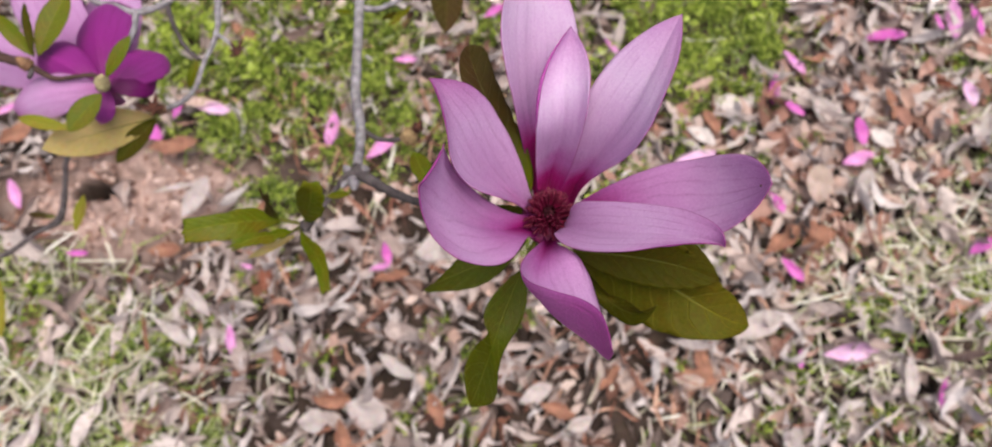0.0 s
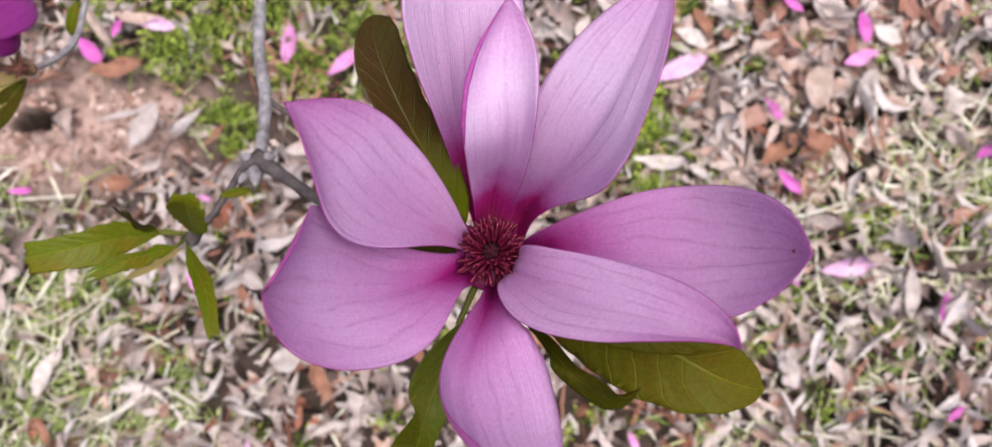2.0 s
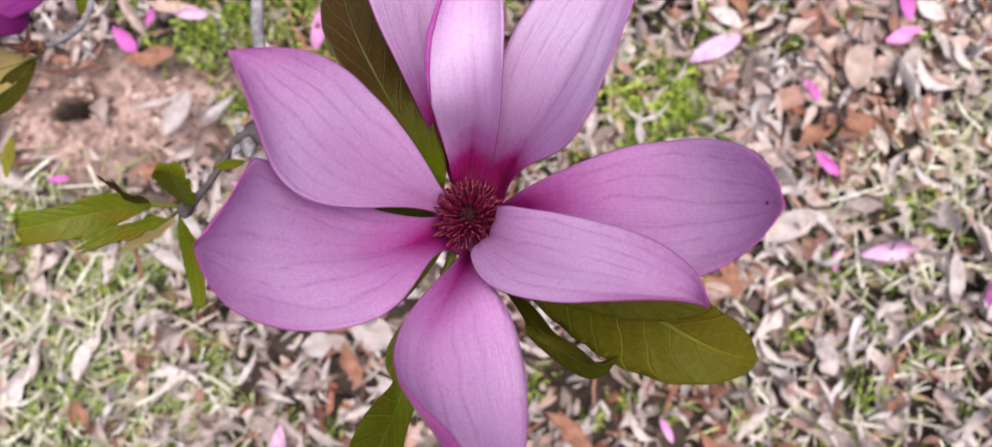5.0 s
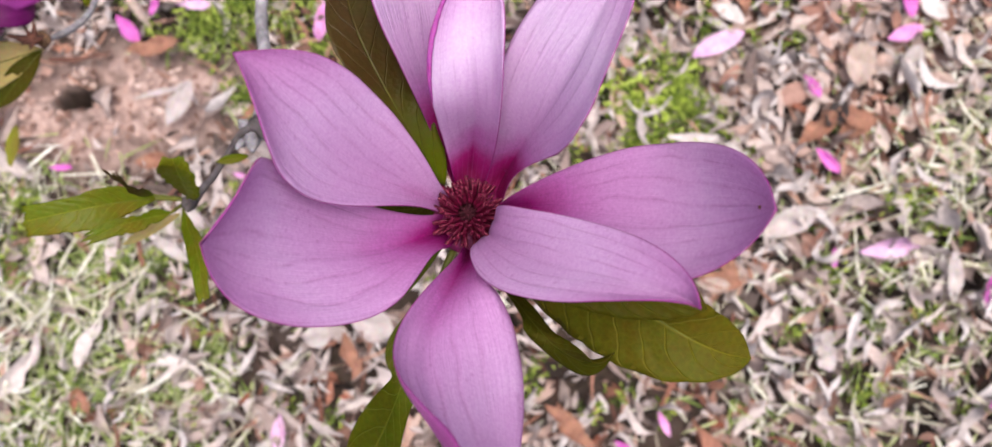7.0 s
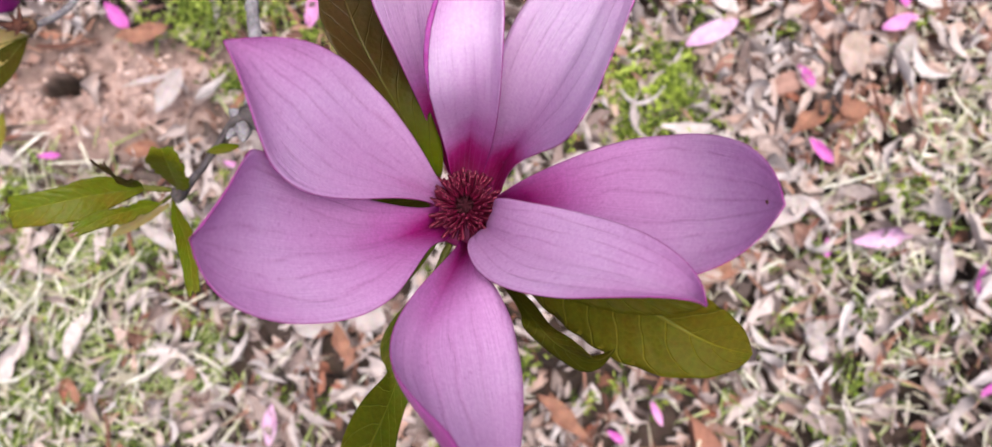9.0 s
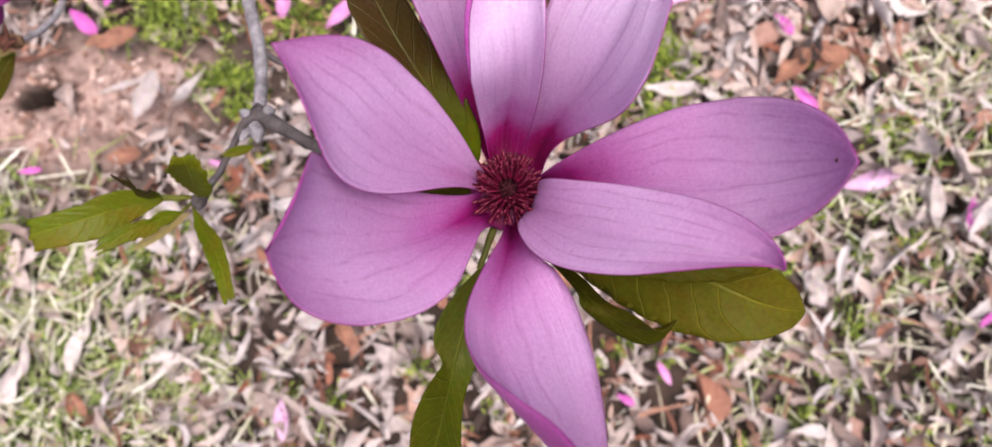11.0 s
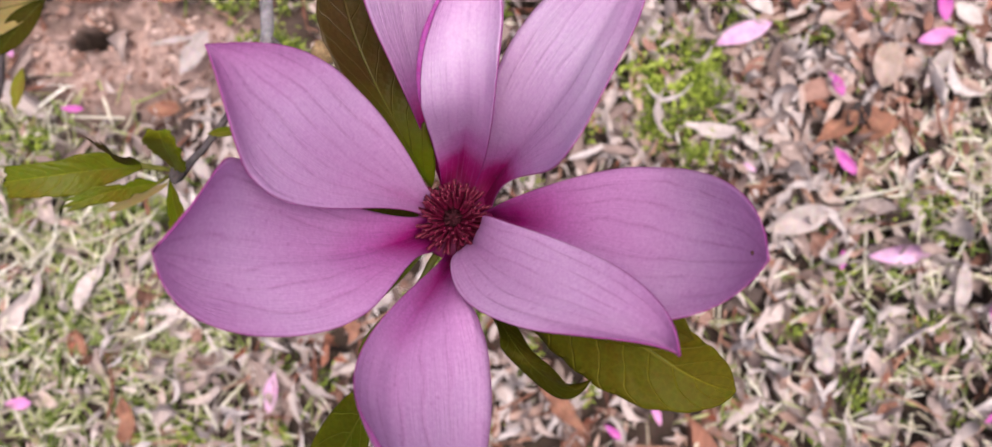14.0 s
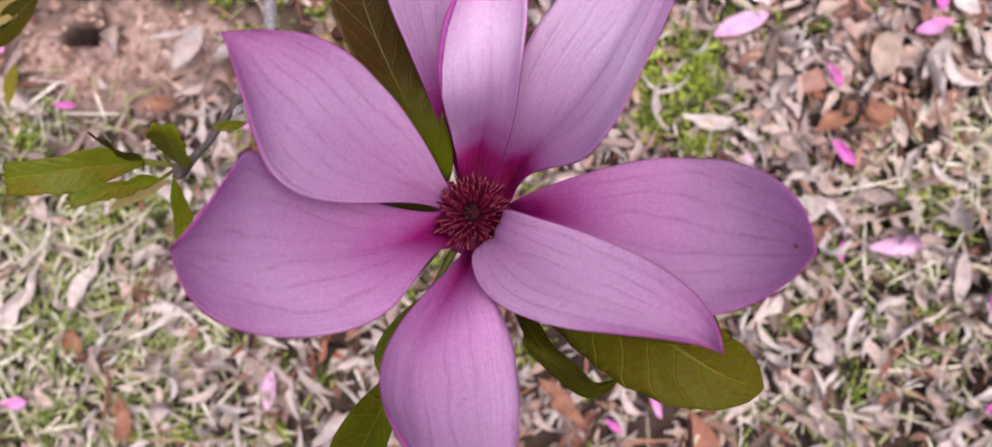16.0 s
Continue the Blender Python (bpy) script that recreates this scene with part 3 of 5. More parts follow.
def dry_calyx(parent, place, size):
    """A withered star of bud scales left on a twig: a small core with six curled lobes."""
    rnd = random.Random(int(abs(place[0]) * 1e4))
    c = Vector(place)
    core = bmesh.new()
    bmesh.ops.create_icosphere(core, subdivisions=2, radius=0.26 * size)
    for v in core.verts:
        v.co = v.co * (1 + 0.3 * noise.noise(v.co * 600)) + c
    calyx = part("dried_calyx", core, DRY, parent, "withered dark brown calyx")
    for k in range(6):
        a = 2 * math.pi * k / 6 + rnd.uniform(-0.3, 0.3)
        d = Vector((math.cos(a), math.sin(a), rnd.uniform(0.1, 0.7)))
        s = d.cross(Vector((0, 0, 1))).normalized()
        L = size * rnd.uniform(0.6, 1.15)
        bm = bmesh.new()
        prev = None
        for j in range(5):
            f = j / 4
            p = c + d * (L * f) + Vector((0, 0, 0.35 * L * f * f))
            w = L * 0.26 * (1 - f) ** 0.7 + 0.0001
            row = [bm.verts.new(p + s * w), bm.verts.new(p + Vector((0, 0, 0.25 * w))), bm.verts.new(p - s * w), bm.verts.new(p - Vector((0, 0, 0.3 * w)))]
            if prev:
                for i in range(4):
                    bm.faces.new((prev[i], prev[(i + 1) % 4], row[(i + 1) % 4], row[i]))
            else:
                bm.faces.new(row[::-1])
            prev = row
        bm.faces.new(prev)
        bmesh.ops.recalc_face_normals(bm, faces=bm.faces)
        part("calyx_lobe", bm, DRY, calyx)
    return calyx


# ---- the ground ----
def lattice(x, y, seed):
    """Smooth value noise from 0 to 1 on a unit lattice."""
    xi, yi = np.floor(x).astype(np.int64), np.floor(y).astype(np.int64)
    fx, fy = x - xi, y - yi
    fx, fy = fx * fx * (3 - 2 * fx), fy * fy * (3 - 2 * fy)

    def h(a, b):
        n = (a * 374761393 + b * 668265263 + seed * 1274126177) & 0x7FFFFFFF
        n = ((n ^ (n >> 13)) * 1103515245) & 0x7FFFFFFF
        return ((n ^ (n >> 16)) & 0xFFFF) / 65535.0
    return (h(xi, yi) * (1 - fx) + h(xi + 1, yi) * fx) * (1 - fy) + (h(xi, yi + 1) * (1 - fx) + h(xi + 1, yi + 1) * fx) * fy


def bump_at(x, y, cx, cy, rx, ry):
    return np.exp(-((x - cx) / rx) ** 2 - ((y - cy) / ry) ** 2)


HOLLOWS = ((-0.563, 0.580, 0.019, 0.20), (0.640, 0.430, 0.018, 0.14), (0.33, 0.33, 0.03, 0.045), (-0.50, 0.60, 0.03, 0.03))


def relief(x, y):
    z = 0.030 * (lattice(x * 5, y * 5, 1) - 0.5) + 0.016 * (lattice(x * 17, y * 17, 2) - 0.5) + 0.008 * (lattice(x * 55, y * 55, 3) - 0.5)
    z = z + 0.030 * bump_at(x, y, -0.50, 0.535, 0.16, 0.07) + dug_zone(x, y) * (0.036 * (lattice(x * 34, y * 34, 5) - 0.4) + 0.014 * (lattice(x * 90, y * 90, 6) - 0.5))
    wx, wy = x + 0.034 * (lattice(x * 38, y * 38, 7) - 0.5), y + 0.030 * (lattice(x * 38, y * 38, 8) - 0.5)
    for cx, cy, r, d in HOLLOWS:
        z = z - d * bump_at(wx, wy, cx, cy, r, r * 0.7)
    return z


def lime_zone(x, y):
    return np.maximum.reduce([bump_at(x, y, -0.45, 0.85, 0.09, 0.10), bump_at(x, y, -0.36, 0.78, 0.08, 0.09), 1.0 * bump_at(x, y, 0.315, 0.515, 0.07, 0.09), 0.8 * bump_at(x, y, 0.40, 0.86, 0.14, 0.14)])


def green_zone(x, y):
    g = np.maximum.reduce([bump_at(x, y, -0.22, 0.92, 0.36, 0.27), bump_at(x, y, 0.38, 0.88, 0.24, 0.27), 1.5 * bump_at(x, y, 0.315, 0.515, 0.075, 0.115), 1.3 * bump_at(x, y, -0.355, 0.665, 0.09, 0.07), 1.2 * bump_at(x, y, -0.27, 0.56, 0.06, 0.06), 1.1 * bump_at(x, y, -0.65, 0.40, 0.10, 0.06), 1.1 * bump_at(x, y, -0.02, 0.70, 0.14, 0.10), 0.9 * bump_at(x, y, 0.53, 0.84, 0.14, 0.12), bump_at(x, y, 0.42, 0.66, 0.09, 0.09), bump_at(x, y, -0.194, 0.763, 0.20, 0.11), bump_at(x, y, -0.106, 0.640, 0.12, 0.12), bump_at(x, y, -0.328, 0.695, 0.10, 0.08), bump_at(x, y, -0.109, 0.774, 0.12, 0.12), bump_at(x, y, 0.05, 1.3, 0.9, 0.35), 1.5 * lime_zone(x, y), 1.5 * bump_at(x, y, -0.20, 0.78, 0.18, 0.11)])
    return np.clip(g * 2.1 * (0.05 + 0.75 * lattice(x * 8, y * 8, 11) + 0.6 * lattice(x * 26, y * 26, 13)) - 0.44, 0, 1) * np.clip((1.5 - y) / 0.3, 0, 1)


def grass_zone(x, y):
    g = np.maximum.reduce([bump_at(x, y, -0.62, 0.17, 0.30, 0.22) * 1.2, bump_at(x, y, -0.66, 0.40, 0.12, 0.08), bump_at(x, y, 0.84, 0.34, 0.22, 0.30), bump_at(x, y, 0.62, 0.05, 0.30, 0.24) * 0.42, bump_at(x, y, -0.70, -0.3, 0.5, 0.4), bump_at(x, y, 1.1, 0.8, 0.25, 0.4)])
    return np.clip(g * 1.3 * (0.35 + 1.1 * lattice(x * 8, y * 8, 12)) - 0.08, 0, 1)


def dug_zone(x, y):
    return np.maximum(bump_at(x, y, -0.50, 0.555, 0.17, 0.085), 0.8 * bump_at(x, y, -0.62, 0.56, 0.08, 0.06))


def soil_zone(x, y):
    return np.clip(1.45 * np.maximum(bump_at(x, y, -0.51, 0.57, 0.21, 0.11), np.maximum(np.maximum(bump_at(x, y, 0.62, 0.46, 0.10, 0.06) * 0.7, bump_at(x, y, -0.105, 0.577, 0.14, 0.10) * 0.9), np.maximum(bump_at(x, y, -0.110, 0.388, 0.11, 0.045), bump_at(x, y, 0.218, 0.216, 0.09, 0.06)) * 0.55)) - 0.1, 0, 1)


def ground_sheet():
    n = 260
    t = np.linspace(-1, 1, n)
    s = np.sinh(t * 7.2) / np.sinh(7.2) * 60
    t2 = np.linspace(-1.5, 1.5, 500)
    xs = np.sort(np.concatenate([t2, s[np.abs(s) > 1.6]]))
    X, Y = np.meshgrid(xs + 0.05, xs + 0.5)
    Z = relief(X, Y)
    k = len(xs)
    me = bpy.data.meshes.new("ground")
    idx = np.arange(k * k).reshape(k, k)
    quads = np.stack([idx[:-1, :-1], idx[:-1, 1:], idx[1:, 1:], idx[1:, :-1]], -1).reshape(-1, 4)
    fill(me, np.stack([X, Y, Z], -1).reshape(-1, 3), quads)
    me.materials.append(SOIL)
    dug = me.attributes.new("dug", "FLOAT", "POINT")
    # the hollow's shade is also coloured in: pale earth is left out there
    dug.data.foreach_set("value", np.clip(1.7 * dug_zone(X, Y) * (0.1 + 1.1 * lattice(X * 30, Y * 30, 41) + 0.5 * lattice(X * 80, Y * 80, 42)) - 2.2 * bump_at(X, Y, -0.563, 0.580, 0.032, 0.024), 0, 1).astype(np.float32).ravel())
    return tagged(new("ground", me), "brown bare soil under leaf litter and grass", "ground", kind="structure")


def fill(me, verts, quads):
    me.vertices.add(len(verts))
    me.vertices.foreach_set("co", np.ascontiguousarray(verts, np.float32).ravel())
    me.loops.add(quads.size)
    me.loops.foreach_set("vertex_index", np.ascontiguousarray(quads, np.int32).ravel())
    me.polygons.add(len(quads))
    me.polygons.foreach_set("loop_start", np.arange(0, quads.size, 4, dtype=np.int32))
    me.polygons.foreach_set("use_smooth", np.ones(len(quads), bool))
    me.update(calc_edges=True)
    me.validate()


ground_sheet()
RNG = np.random.default_rng(7)
X0, X1, Y0, Y1 = -1.15, 1.3, -0.45, 1.55


def scatter(count, weight):
    """Places over the near ground, kept by a weight from 0 to 1."""
    x, y = RNG.uniform(X0, X1, count * 4), RNG.uniform(Y0, Y1, count * 4)
    keep = RNG.uniform(0, 1, count * 4) < weight(x, y)
    for hx, hy, r, d in HOLLOWS:
        keep &= RNG.uniform(0.12, 1, count * 4) > bump_at(x, y, hx, hy, r * 1.5, r * 1.2)
    return x[keep][:count], y[keep][:count]


def strips(name, x, y, z, yaw, pitch, roll, length, width, bend, cup, profile, across, mat, label, category, twist=None, jag=0.0, crumple=0.0, sweep=0.0):
    """Many bent, cupped strips in one mesh: dead leaves, chips, straw, blades."""
    n, k = len(x), len(profile)
    s = np.linspace(0, 1, k)[None, :, None]
    c = np.linspace(-1, 1, across)[None, None, :]
    col = lambda a: np.broadcast_to(np.asarray(a, float), (n,))[:, None, None]
    b = np.where(np.abs(col(bend)) < 1e-3, 1e-3, col(bend))
    px = col(length) * np.sin(b * s) / b + 0 * c
    pz = col(length) * (1 - np.cos(b * s)) / b + 0 * c
    wid = col(width) * np.asarray(profile)[None, :, None] * 0.5
    wid = wid * (1 + jag * RNG.normal(0, 1, (n, k, 1)))
    py = wid * c
    pz = pz + col(cup) * wid * c * c
    if twist is not None:
        a = col(twist) * s
        py, pz = py * np.cos(a), pz + py * np.sin(a)
    py = py + col(sweep) * col(length) * (s - 0.5) ** 2
    if crumple:
        rough = RNG.normal(0, crumple, (3, n, k, across)) * col(width)
        px, py, pz = px + rough[0], py + rough[1], pz + rough[2] * 0.8
    px = px - col(length) * 0.5
    cr, sr_ = np.cos(col(roll)), np.sin(col(roll))
    py, pz = py * cr - pz * sr_, py * sr_ + pz * cr
    cp, sp = np.cos(col(pitch)), np.sin(col(pitch))
    px, pz = px * cp - pz * sp, px * sp + pz * cp
    cy, sy = np.cos(col(yaw)), np.sin(col(yaw))
    wx, wy = px * cy - py * sy + col(x), px * sy + py * cy + col(y)
    verts = np.stack([wx, wy, pz + col(z)], -1).reshape(-1, 3)
    grid = np.arange(k * across).reshape(k, across)
    q = np.stack([grid[:-1, :-1], grid[1:, :-1], grid[1:, 1:], grid[:-1, 1:]], -1).reshape(-1, 4)
    quads = (q[None] + (np.arange(n) * k * across)[:, None, None]).reshape(-1, 4)
    me = bpy.data.meshes.new(name)
    fill(me, verts, quads)
    me.materials.append(mat)
    return tagged(new(name, me), label, category, kind="stuff")


# darker patches, where fewer pale leaves lie on top
def thin_litter_zone(x, y):
    return np.maximum(bump_at(x, y, 0.20, 0.20, 0.16, 0.10), np.maximum.reduce([0.75 * bump_at(x, y, 0.26, 0.07, 0.16, 0.09), 0.8 * bump_at(x, y, 0.62, 0.44, 0.10, 0.07), 0.9 * bump_at(x, y, -0.06, 0.64, 0.15, 0.09), 0.8 * bump_at(x, y, -0.20, 0.74, 0.15, 0.10)]))


def litter_weight(x, y):
    return np.clip(1.0 - 0.92 * green_zone(x, y) - 0.70 * grass_zone(x, y) - 1.0 * soil_zone(x, y) - 0.3 * dug_zone(x, y), 0.02, 1) * np.clip(0.3 + 1.1 * lattice(x * 24, y * 24, 31), 0, 1) * np.clip(0.45 + 0.9 * lattice(x * 7, y * 7, 33) + 0.5 * bump_at(x, y, 0.50, 0.56, 0.20, 0.18), 0, 1)


u = RNG.uniform


def dead_leaves(count, low, high, longest, widest, curl, steep, mat, label, thinning=0.0):
    x, y = scatter(count, lambda a, b: litter_weight(a, b) * (1 - thinning * thin_litter_zone(a, b)))
    n = len(x)
    size = u(0.45, 1.05, n) ** 1.9
    strips("dead_leaves", x, y, relief(x, y) + u(low, high, n), u(0, 6.28, n), u(-steep, steep, n), u(-steep, steep, n) * 1.5, longest * size, widest * size * u(0.6, 1.0, n), u(-0.9 * curl, curl, n), u(-1.2, 2.2, n), (0.10, 0.55, 0.92, 1.0, 0.72, 0.08), 4, mat, label, "leaf litter", twist=u(-1.3, 1.3, n), jag=0.16, crumple=0.08, sweep=u(-0.9, 0.9, n))


# dead leaves in three layers, the palest on top, the lowest darkened for shade
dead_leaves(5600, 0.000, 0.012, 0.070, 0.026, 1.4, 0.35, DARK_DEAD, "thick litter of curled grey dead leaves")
dead_leaves(6200, 0.010, 0.030, 0.088, 0.028, 2.6, 0.5, DEAD, "curled grey dead leaves lying on the ground", 0.5)
dead_leaves(3400, 0.022, 0.044, 0.080, 0.019, 3.4, 0.6, BLEACHED, "loose bleached dead leaves on top of the litter", 0.8)
# broken shreds
x, y = scatter(5200, lambda a, b: np.clip(litter_weight(a, b) + 0.25 * soil_zone(a, b) - 0.9 * dug_zone(a, b), 0, 1))
n = len(x)
strips("leaf_shreds", x, y, relief(x, y) + u(0.008, 0.030, n), u(0, 6.28, n), u(-0.4, 0.4, n), u(-0.8, 0.8, n), u(0.012, 0.045, n), u(0.004, 0.011, n), u(-1.5, 1.8, n), u(-0.6, 1.0, n), (0.5, 1.0, 0.8, 0.3), 2, DEAD, "broken shreds of dry grey leaves", "leaf litter")
# reddish bark chips and broken leaves, most on the bare soil and towards the far right
x, y = scatter(3400, lambda a, b: np.clip(0.10 + 0.25 * soil_zone(a, b) - 0.4 * dug_zone(a, b) + 0.9 * np.maximum(bump_at(a, b, 0.74, 0.72, 0.20, 0.22), bump_at(a, b, 0.62, 0.50, 0.12, 0.12)), 0, 1))
n = len(x)
strips("bark_chips", x, y, relief(x, y) + u(0.004, 0.024, n), u(0, 6.28, n), u(-0.3, 0.3, n), u(-0.4, 0.4, n), u(0.014, 0.055, n), u(0.008, 0.024, n), u(-0.8, 1.2, n), u(-0.5, 1.0, n), (0.4, 0.9, 1.0, 0.5, 0.1), 3, CHIP, "reddish brown bark chips and broken leaves", "bark chips", jag=0.25, crumple=0.08)
# broad pale and brown leaves heaped towards the far right
x, y = scatter(1500, lambda a, b: np.clip(0.05 * litter_weight(a, b) + 1.0 * np.maximum(bump_at(a, b, 0.52, 0.60, 0.20, 0.17), bump_at(a, b, 0.78, 0.72, 0.16, 0.16)) - 0.05, 0, 1))
n = len(x)
strips("dead_leaves", x, y, relief(x, y) + u(0.016, 0.042, n), u(0, 6.28, n), u(-0.4, 0.4, n), u(-0.6, 0.6, n), u(0.028, 0.060, n), u(0.014, 0.032, n), u(-1.2, 0.8, n), u(-1.0, 0.3, n), (0.2, 0.75, 1.0, 0.98, 0.72, 0.15), 5, BROAD, "broad pale and brown dead leaves in a heap", "leaf litter", twist=u(-0.5, 0.5, n), jag=0.06, crumple=0.03, sweep=u(-0.4, 0.4, n))
# clods and crumbs of bare reddish soil
x, y = scatter(9000, lambda a, b: np.clip(1.2 * dug_zone(a, b) - 0.1, 0, 1))
n = len(x)
strips("soil_crumbs", x, y, relief(x, y) + u(0.001, 0.008, n), u(0, 6.28, n), u(-0.4, 0.4, n), u(-0.5, 0.5, n), u(0.004, 0.015, n), u(0.004, 0.011, n), u(-1.6, -0.3, n), u(-1.2, -0.2, n), (0.4, 0.9, 1.0, 0.8, 0.3), 4, CRUMB, "clods and crumbs of reddish brown soil", "soil", jag=0.2, crumple=0.1)
# thin reddish stalks
x, y = scatter(1700, lambda a, b: np.clip(0.35 * litter_weight(a, b) + 0.5 * soil_zone(a, b) + 0.6 * thin_litter_zone(a, b) - 0.6 * dug_zone(a, b), 0, 1))
n = len(x)
strips("dry_stalks", x, y, relief(x, y) + u(0.014, 0.036, n), u(0, 6.28, n), u(-0.2, 0.2, n), u(-0.8, 0.8, n), u(0.03, 0.10, n), u(0.002, 0.0055, n), u(-0.6, 0.7, n), 0.5, (0.8, 1.0, 0.9, 0.8, 0.4), 2, STALK, "thin reddish brown stalks and leaf ribs", "dry stalks", crumple=0.25, sweep=u(-0.5, 0.5, n))
# straw
x, y = scatter(5200, lambda a, b: np.clip(0.04 + 0.95 * grass_zone(a, b) - 0.3 * dug_zone(a, b), 0, 1))
n = len(x)
strips("dry_straw", x, y, relief(x, y) + u(0.006, 0.030, n), u(0, 6.28, n), u(-0.35, 0.45, n), u(-0.6, 0.6, n), u(0.03, 0.09, n), u(0.0016, 0.0050, n), u(-1.2, 1.4, n), 0.3, (0.7, 1.0, 1.0, 0.8, 0.2), 2, STRAW, "pale dry grass straw lying flat", "dry grass")
# grass blades
x, y = scatter(11500, lambda a, b: np.clip((1.4 - 0.7 * bump_at(a, b, 0.7, 0.1, 0.5, 0.5)) * grass_zone(a, b) * (0.1 + 1.2 * lattice(a * 14, b * 14, 21)) + 0.25 * green_zone(a, b), 0, 1))
n = len(x)
strips("grass", x, y, relief(x, y) + u(0.008, 0.030, n), u(0, 6.28, n), u(0.1, 0.9, n), u(-0.5, 0.5, n), u(0.03, 0.075, n), u(0.0018, 0.0040, n), u(-1.6, 0.4, n), 0.3, (1.0, 1.0, 0.85, 0.55, 0.05), 2, GRASS, "thin green grass blades among the litter", "grass")
# low leafy ground cover
cx, cy = scatter(3600, lambda a, b: np.clip(green_zone(a, b) + 0.03 + 0.02 * grass_zone(a, b) - 0.6 * soil_zone(a, b), 0, 1))
k = 26
x = (cx[:, None] + RNG.normal(0, 0.011, (len(cx), k))).ravel()
y = (cy[:, None] + RNG.normal(0, 0.011, (len(cx), k))).ravel()
n = len(x)
strips("ground_cover", x, y, relief(x, y) + u(0.008, 0.042, n), u(0, 6.28, n), u(-0.6, 0.5, n), u(-0.5, 0.5, n), u(0.006, 0.014, n), u(0.0020, 0.0045, n), u(-0.6, 0.8, n), u(-0.2, 0.6, n), (0.15, 0.9, 1.0, 0.1), 2, COVER, "low bright green leafy ground cover", "ground cover")
# paler, broader leaves of the same cover in patches
cx, cy = scatter(900, lambda a, b: np.clip(1.3 * lime_zone(a, b) * (0.2 + 1.1 * lattice(a * 26, b * 26, 15)) - 0.15, 0, 1))
k = 14
x = (cx[:, None] + RNG.normal(0, 0.012, (len(cx), k))).ravel()
y = (cy[:, None] + RNG.normal(0, 0.012, (len(cx), k))).ravel()
n = len(x)
strips("ground_cover", x, y, relief(x, y) + u(0.016, 0.050, n), u(0, 6.28, n), u(-0.5, 0.4, n), u(-0.5, 0.5, n), u(0.008, 0.018, n), u(0.004, 0.008, n), u(-0.6, 0.8, n), u(-0.2, 0.6, n), (0.15, 0.9, 1.0, 0.1), 2, LIME, "patches of pale lime green ground cover", "ground cover")

# the same litter and grass thin out over the soil beyond
def beyond(count):
    ang, gap = u(0, 6.28, count), RNG.exponential(1.0, count)
    dx, dy = np.cos(ang), np.sin(ang)
    hx, hy = (X1 - X0) / 2, (Y1 - Y0) / 2
    edge = np.minimum(hx / np.maximum(np.abs(dx), 1e-6), hy / np.maximum(np.abs(dy), 1e-6))
    r = edge + gap - 0.04
    return (X0 + X1) / 2 + dx * r, (Y0 + Y1) / 2 + dy * r


x, y = beyond(24000)
n = len(x)
strips("dead_leaves", x, y, relief(x, y) + u(0.004, 0.030, n), u(0, 6.28, n), u(-0.4, 0.4, n), u(-0.7, 0.7, n), u(0.03, 0.085, n), u(0.012, 0.034, n), u(-1.6, 1.8, n), u(-0.8, 1.6, n), (0.15, 0.85, 1.0, 0.1), 3, DEAD, "scattered grey dead leaves over bare soil", "leaf litter", jag=0.24, crumple=0.1, sweep=u(-0.6, 0.6, n))
x, y = beyond(18000)
n = len(x)
strips("grass", x, y, relief(x, y) + u(0.006, 0.03, n), u(0, 6.28, n), u(0.1, 0.9, n), u(-0.5, 0.5, n), u(0.04, 0.09, n), u(0.003, 0.008, n), u(-1.4, 0.4, n), 0.3, (1.0, 0.9, 0.5, 0.05), 2, GRASS, "sparse green grass over bare soil", "grass")

# ---- single fallen leaves and tepals ----
def fallen(name, place, size, width, angle, mat, label, category, group, seed, ragged=0.25):
    rnd = random.Random(seed)
    a = radians(angle)
    c = Vector((place[0], place[1], float(relief(np.array([place[0]]), np.array([place[1]]))[0]) + 0.046))
    d = Vector((math.cos(a), math.sin(a), rnd.uniform(-0.12, 0.12)))
    b, t = c - d * size / 2, c + d * size / 2
    rows = handles(b, t, width, (rnd.uniform(-0.5, 0.5), rnd.uniform(-0.5, 0.5), 1), rnd.uniform(0.1, 0.35), rnd.uniform(-0.06, 0.16), rnd.uniform(-0.25, 0.05))
    raw = three_curves(b, t, *rows)
    off = c * 13

    def surface(s, v):
        s *= 1 - ragged * max(0.0, noise.noise(Vector((v * 4, 3.0 if s > 0 else 9.0, 1)) + off))
        return raw(s, v) + Vector((0, 0, 0.10 * width * noise.noise(Vector((s * 1.5, v * 4, 0)) + off)))
    bm = sheet(surface, 8, 14, 0.0007, Vector((0, 0, 1)))
    for v in bm.verts:
        v.co -= c
    ob = part(name, bm, (mat, mat), None)
    ob.location = c
    return tagged(ob, label, category, group)



# ---- the open flower ----
HEART = Vector((0.0890, 0.1723, 0.9860))
flower = thing("magnolia_flower", HEART, "wide open lilac-pink magnolia flower on a twig", "flower", "magnolia flowers")
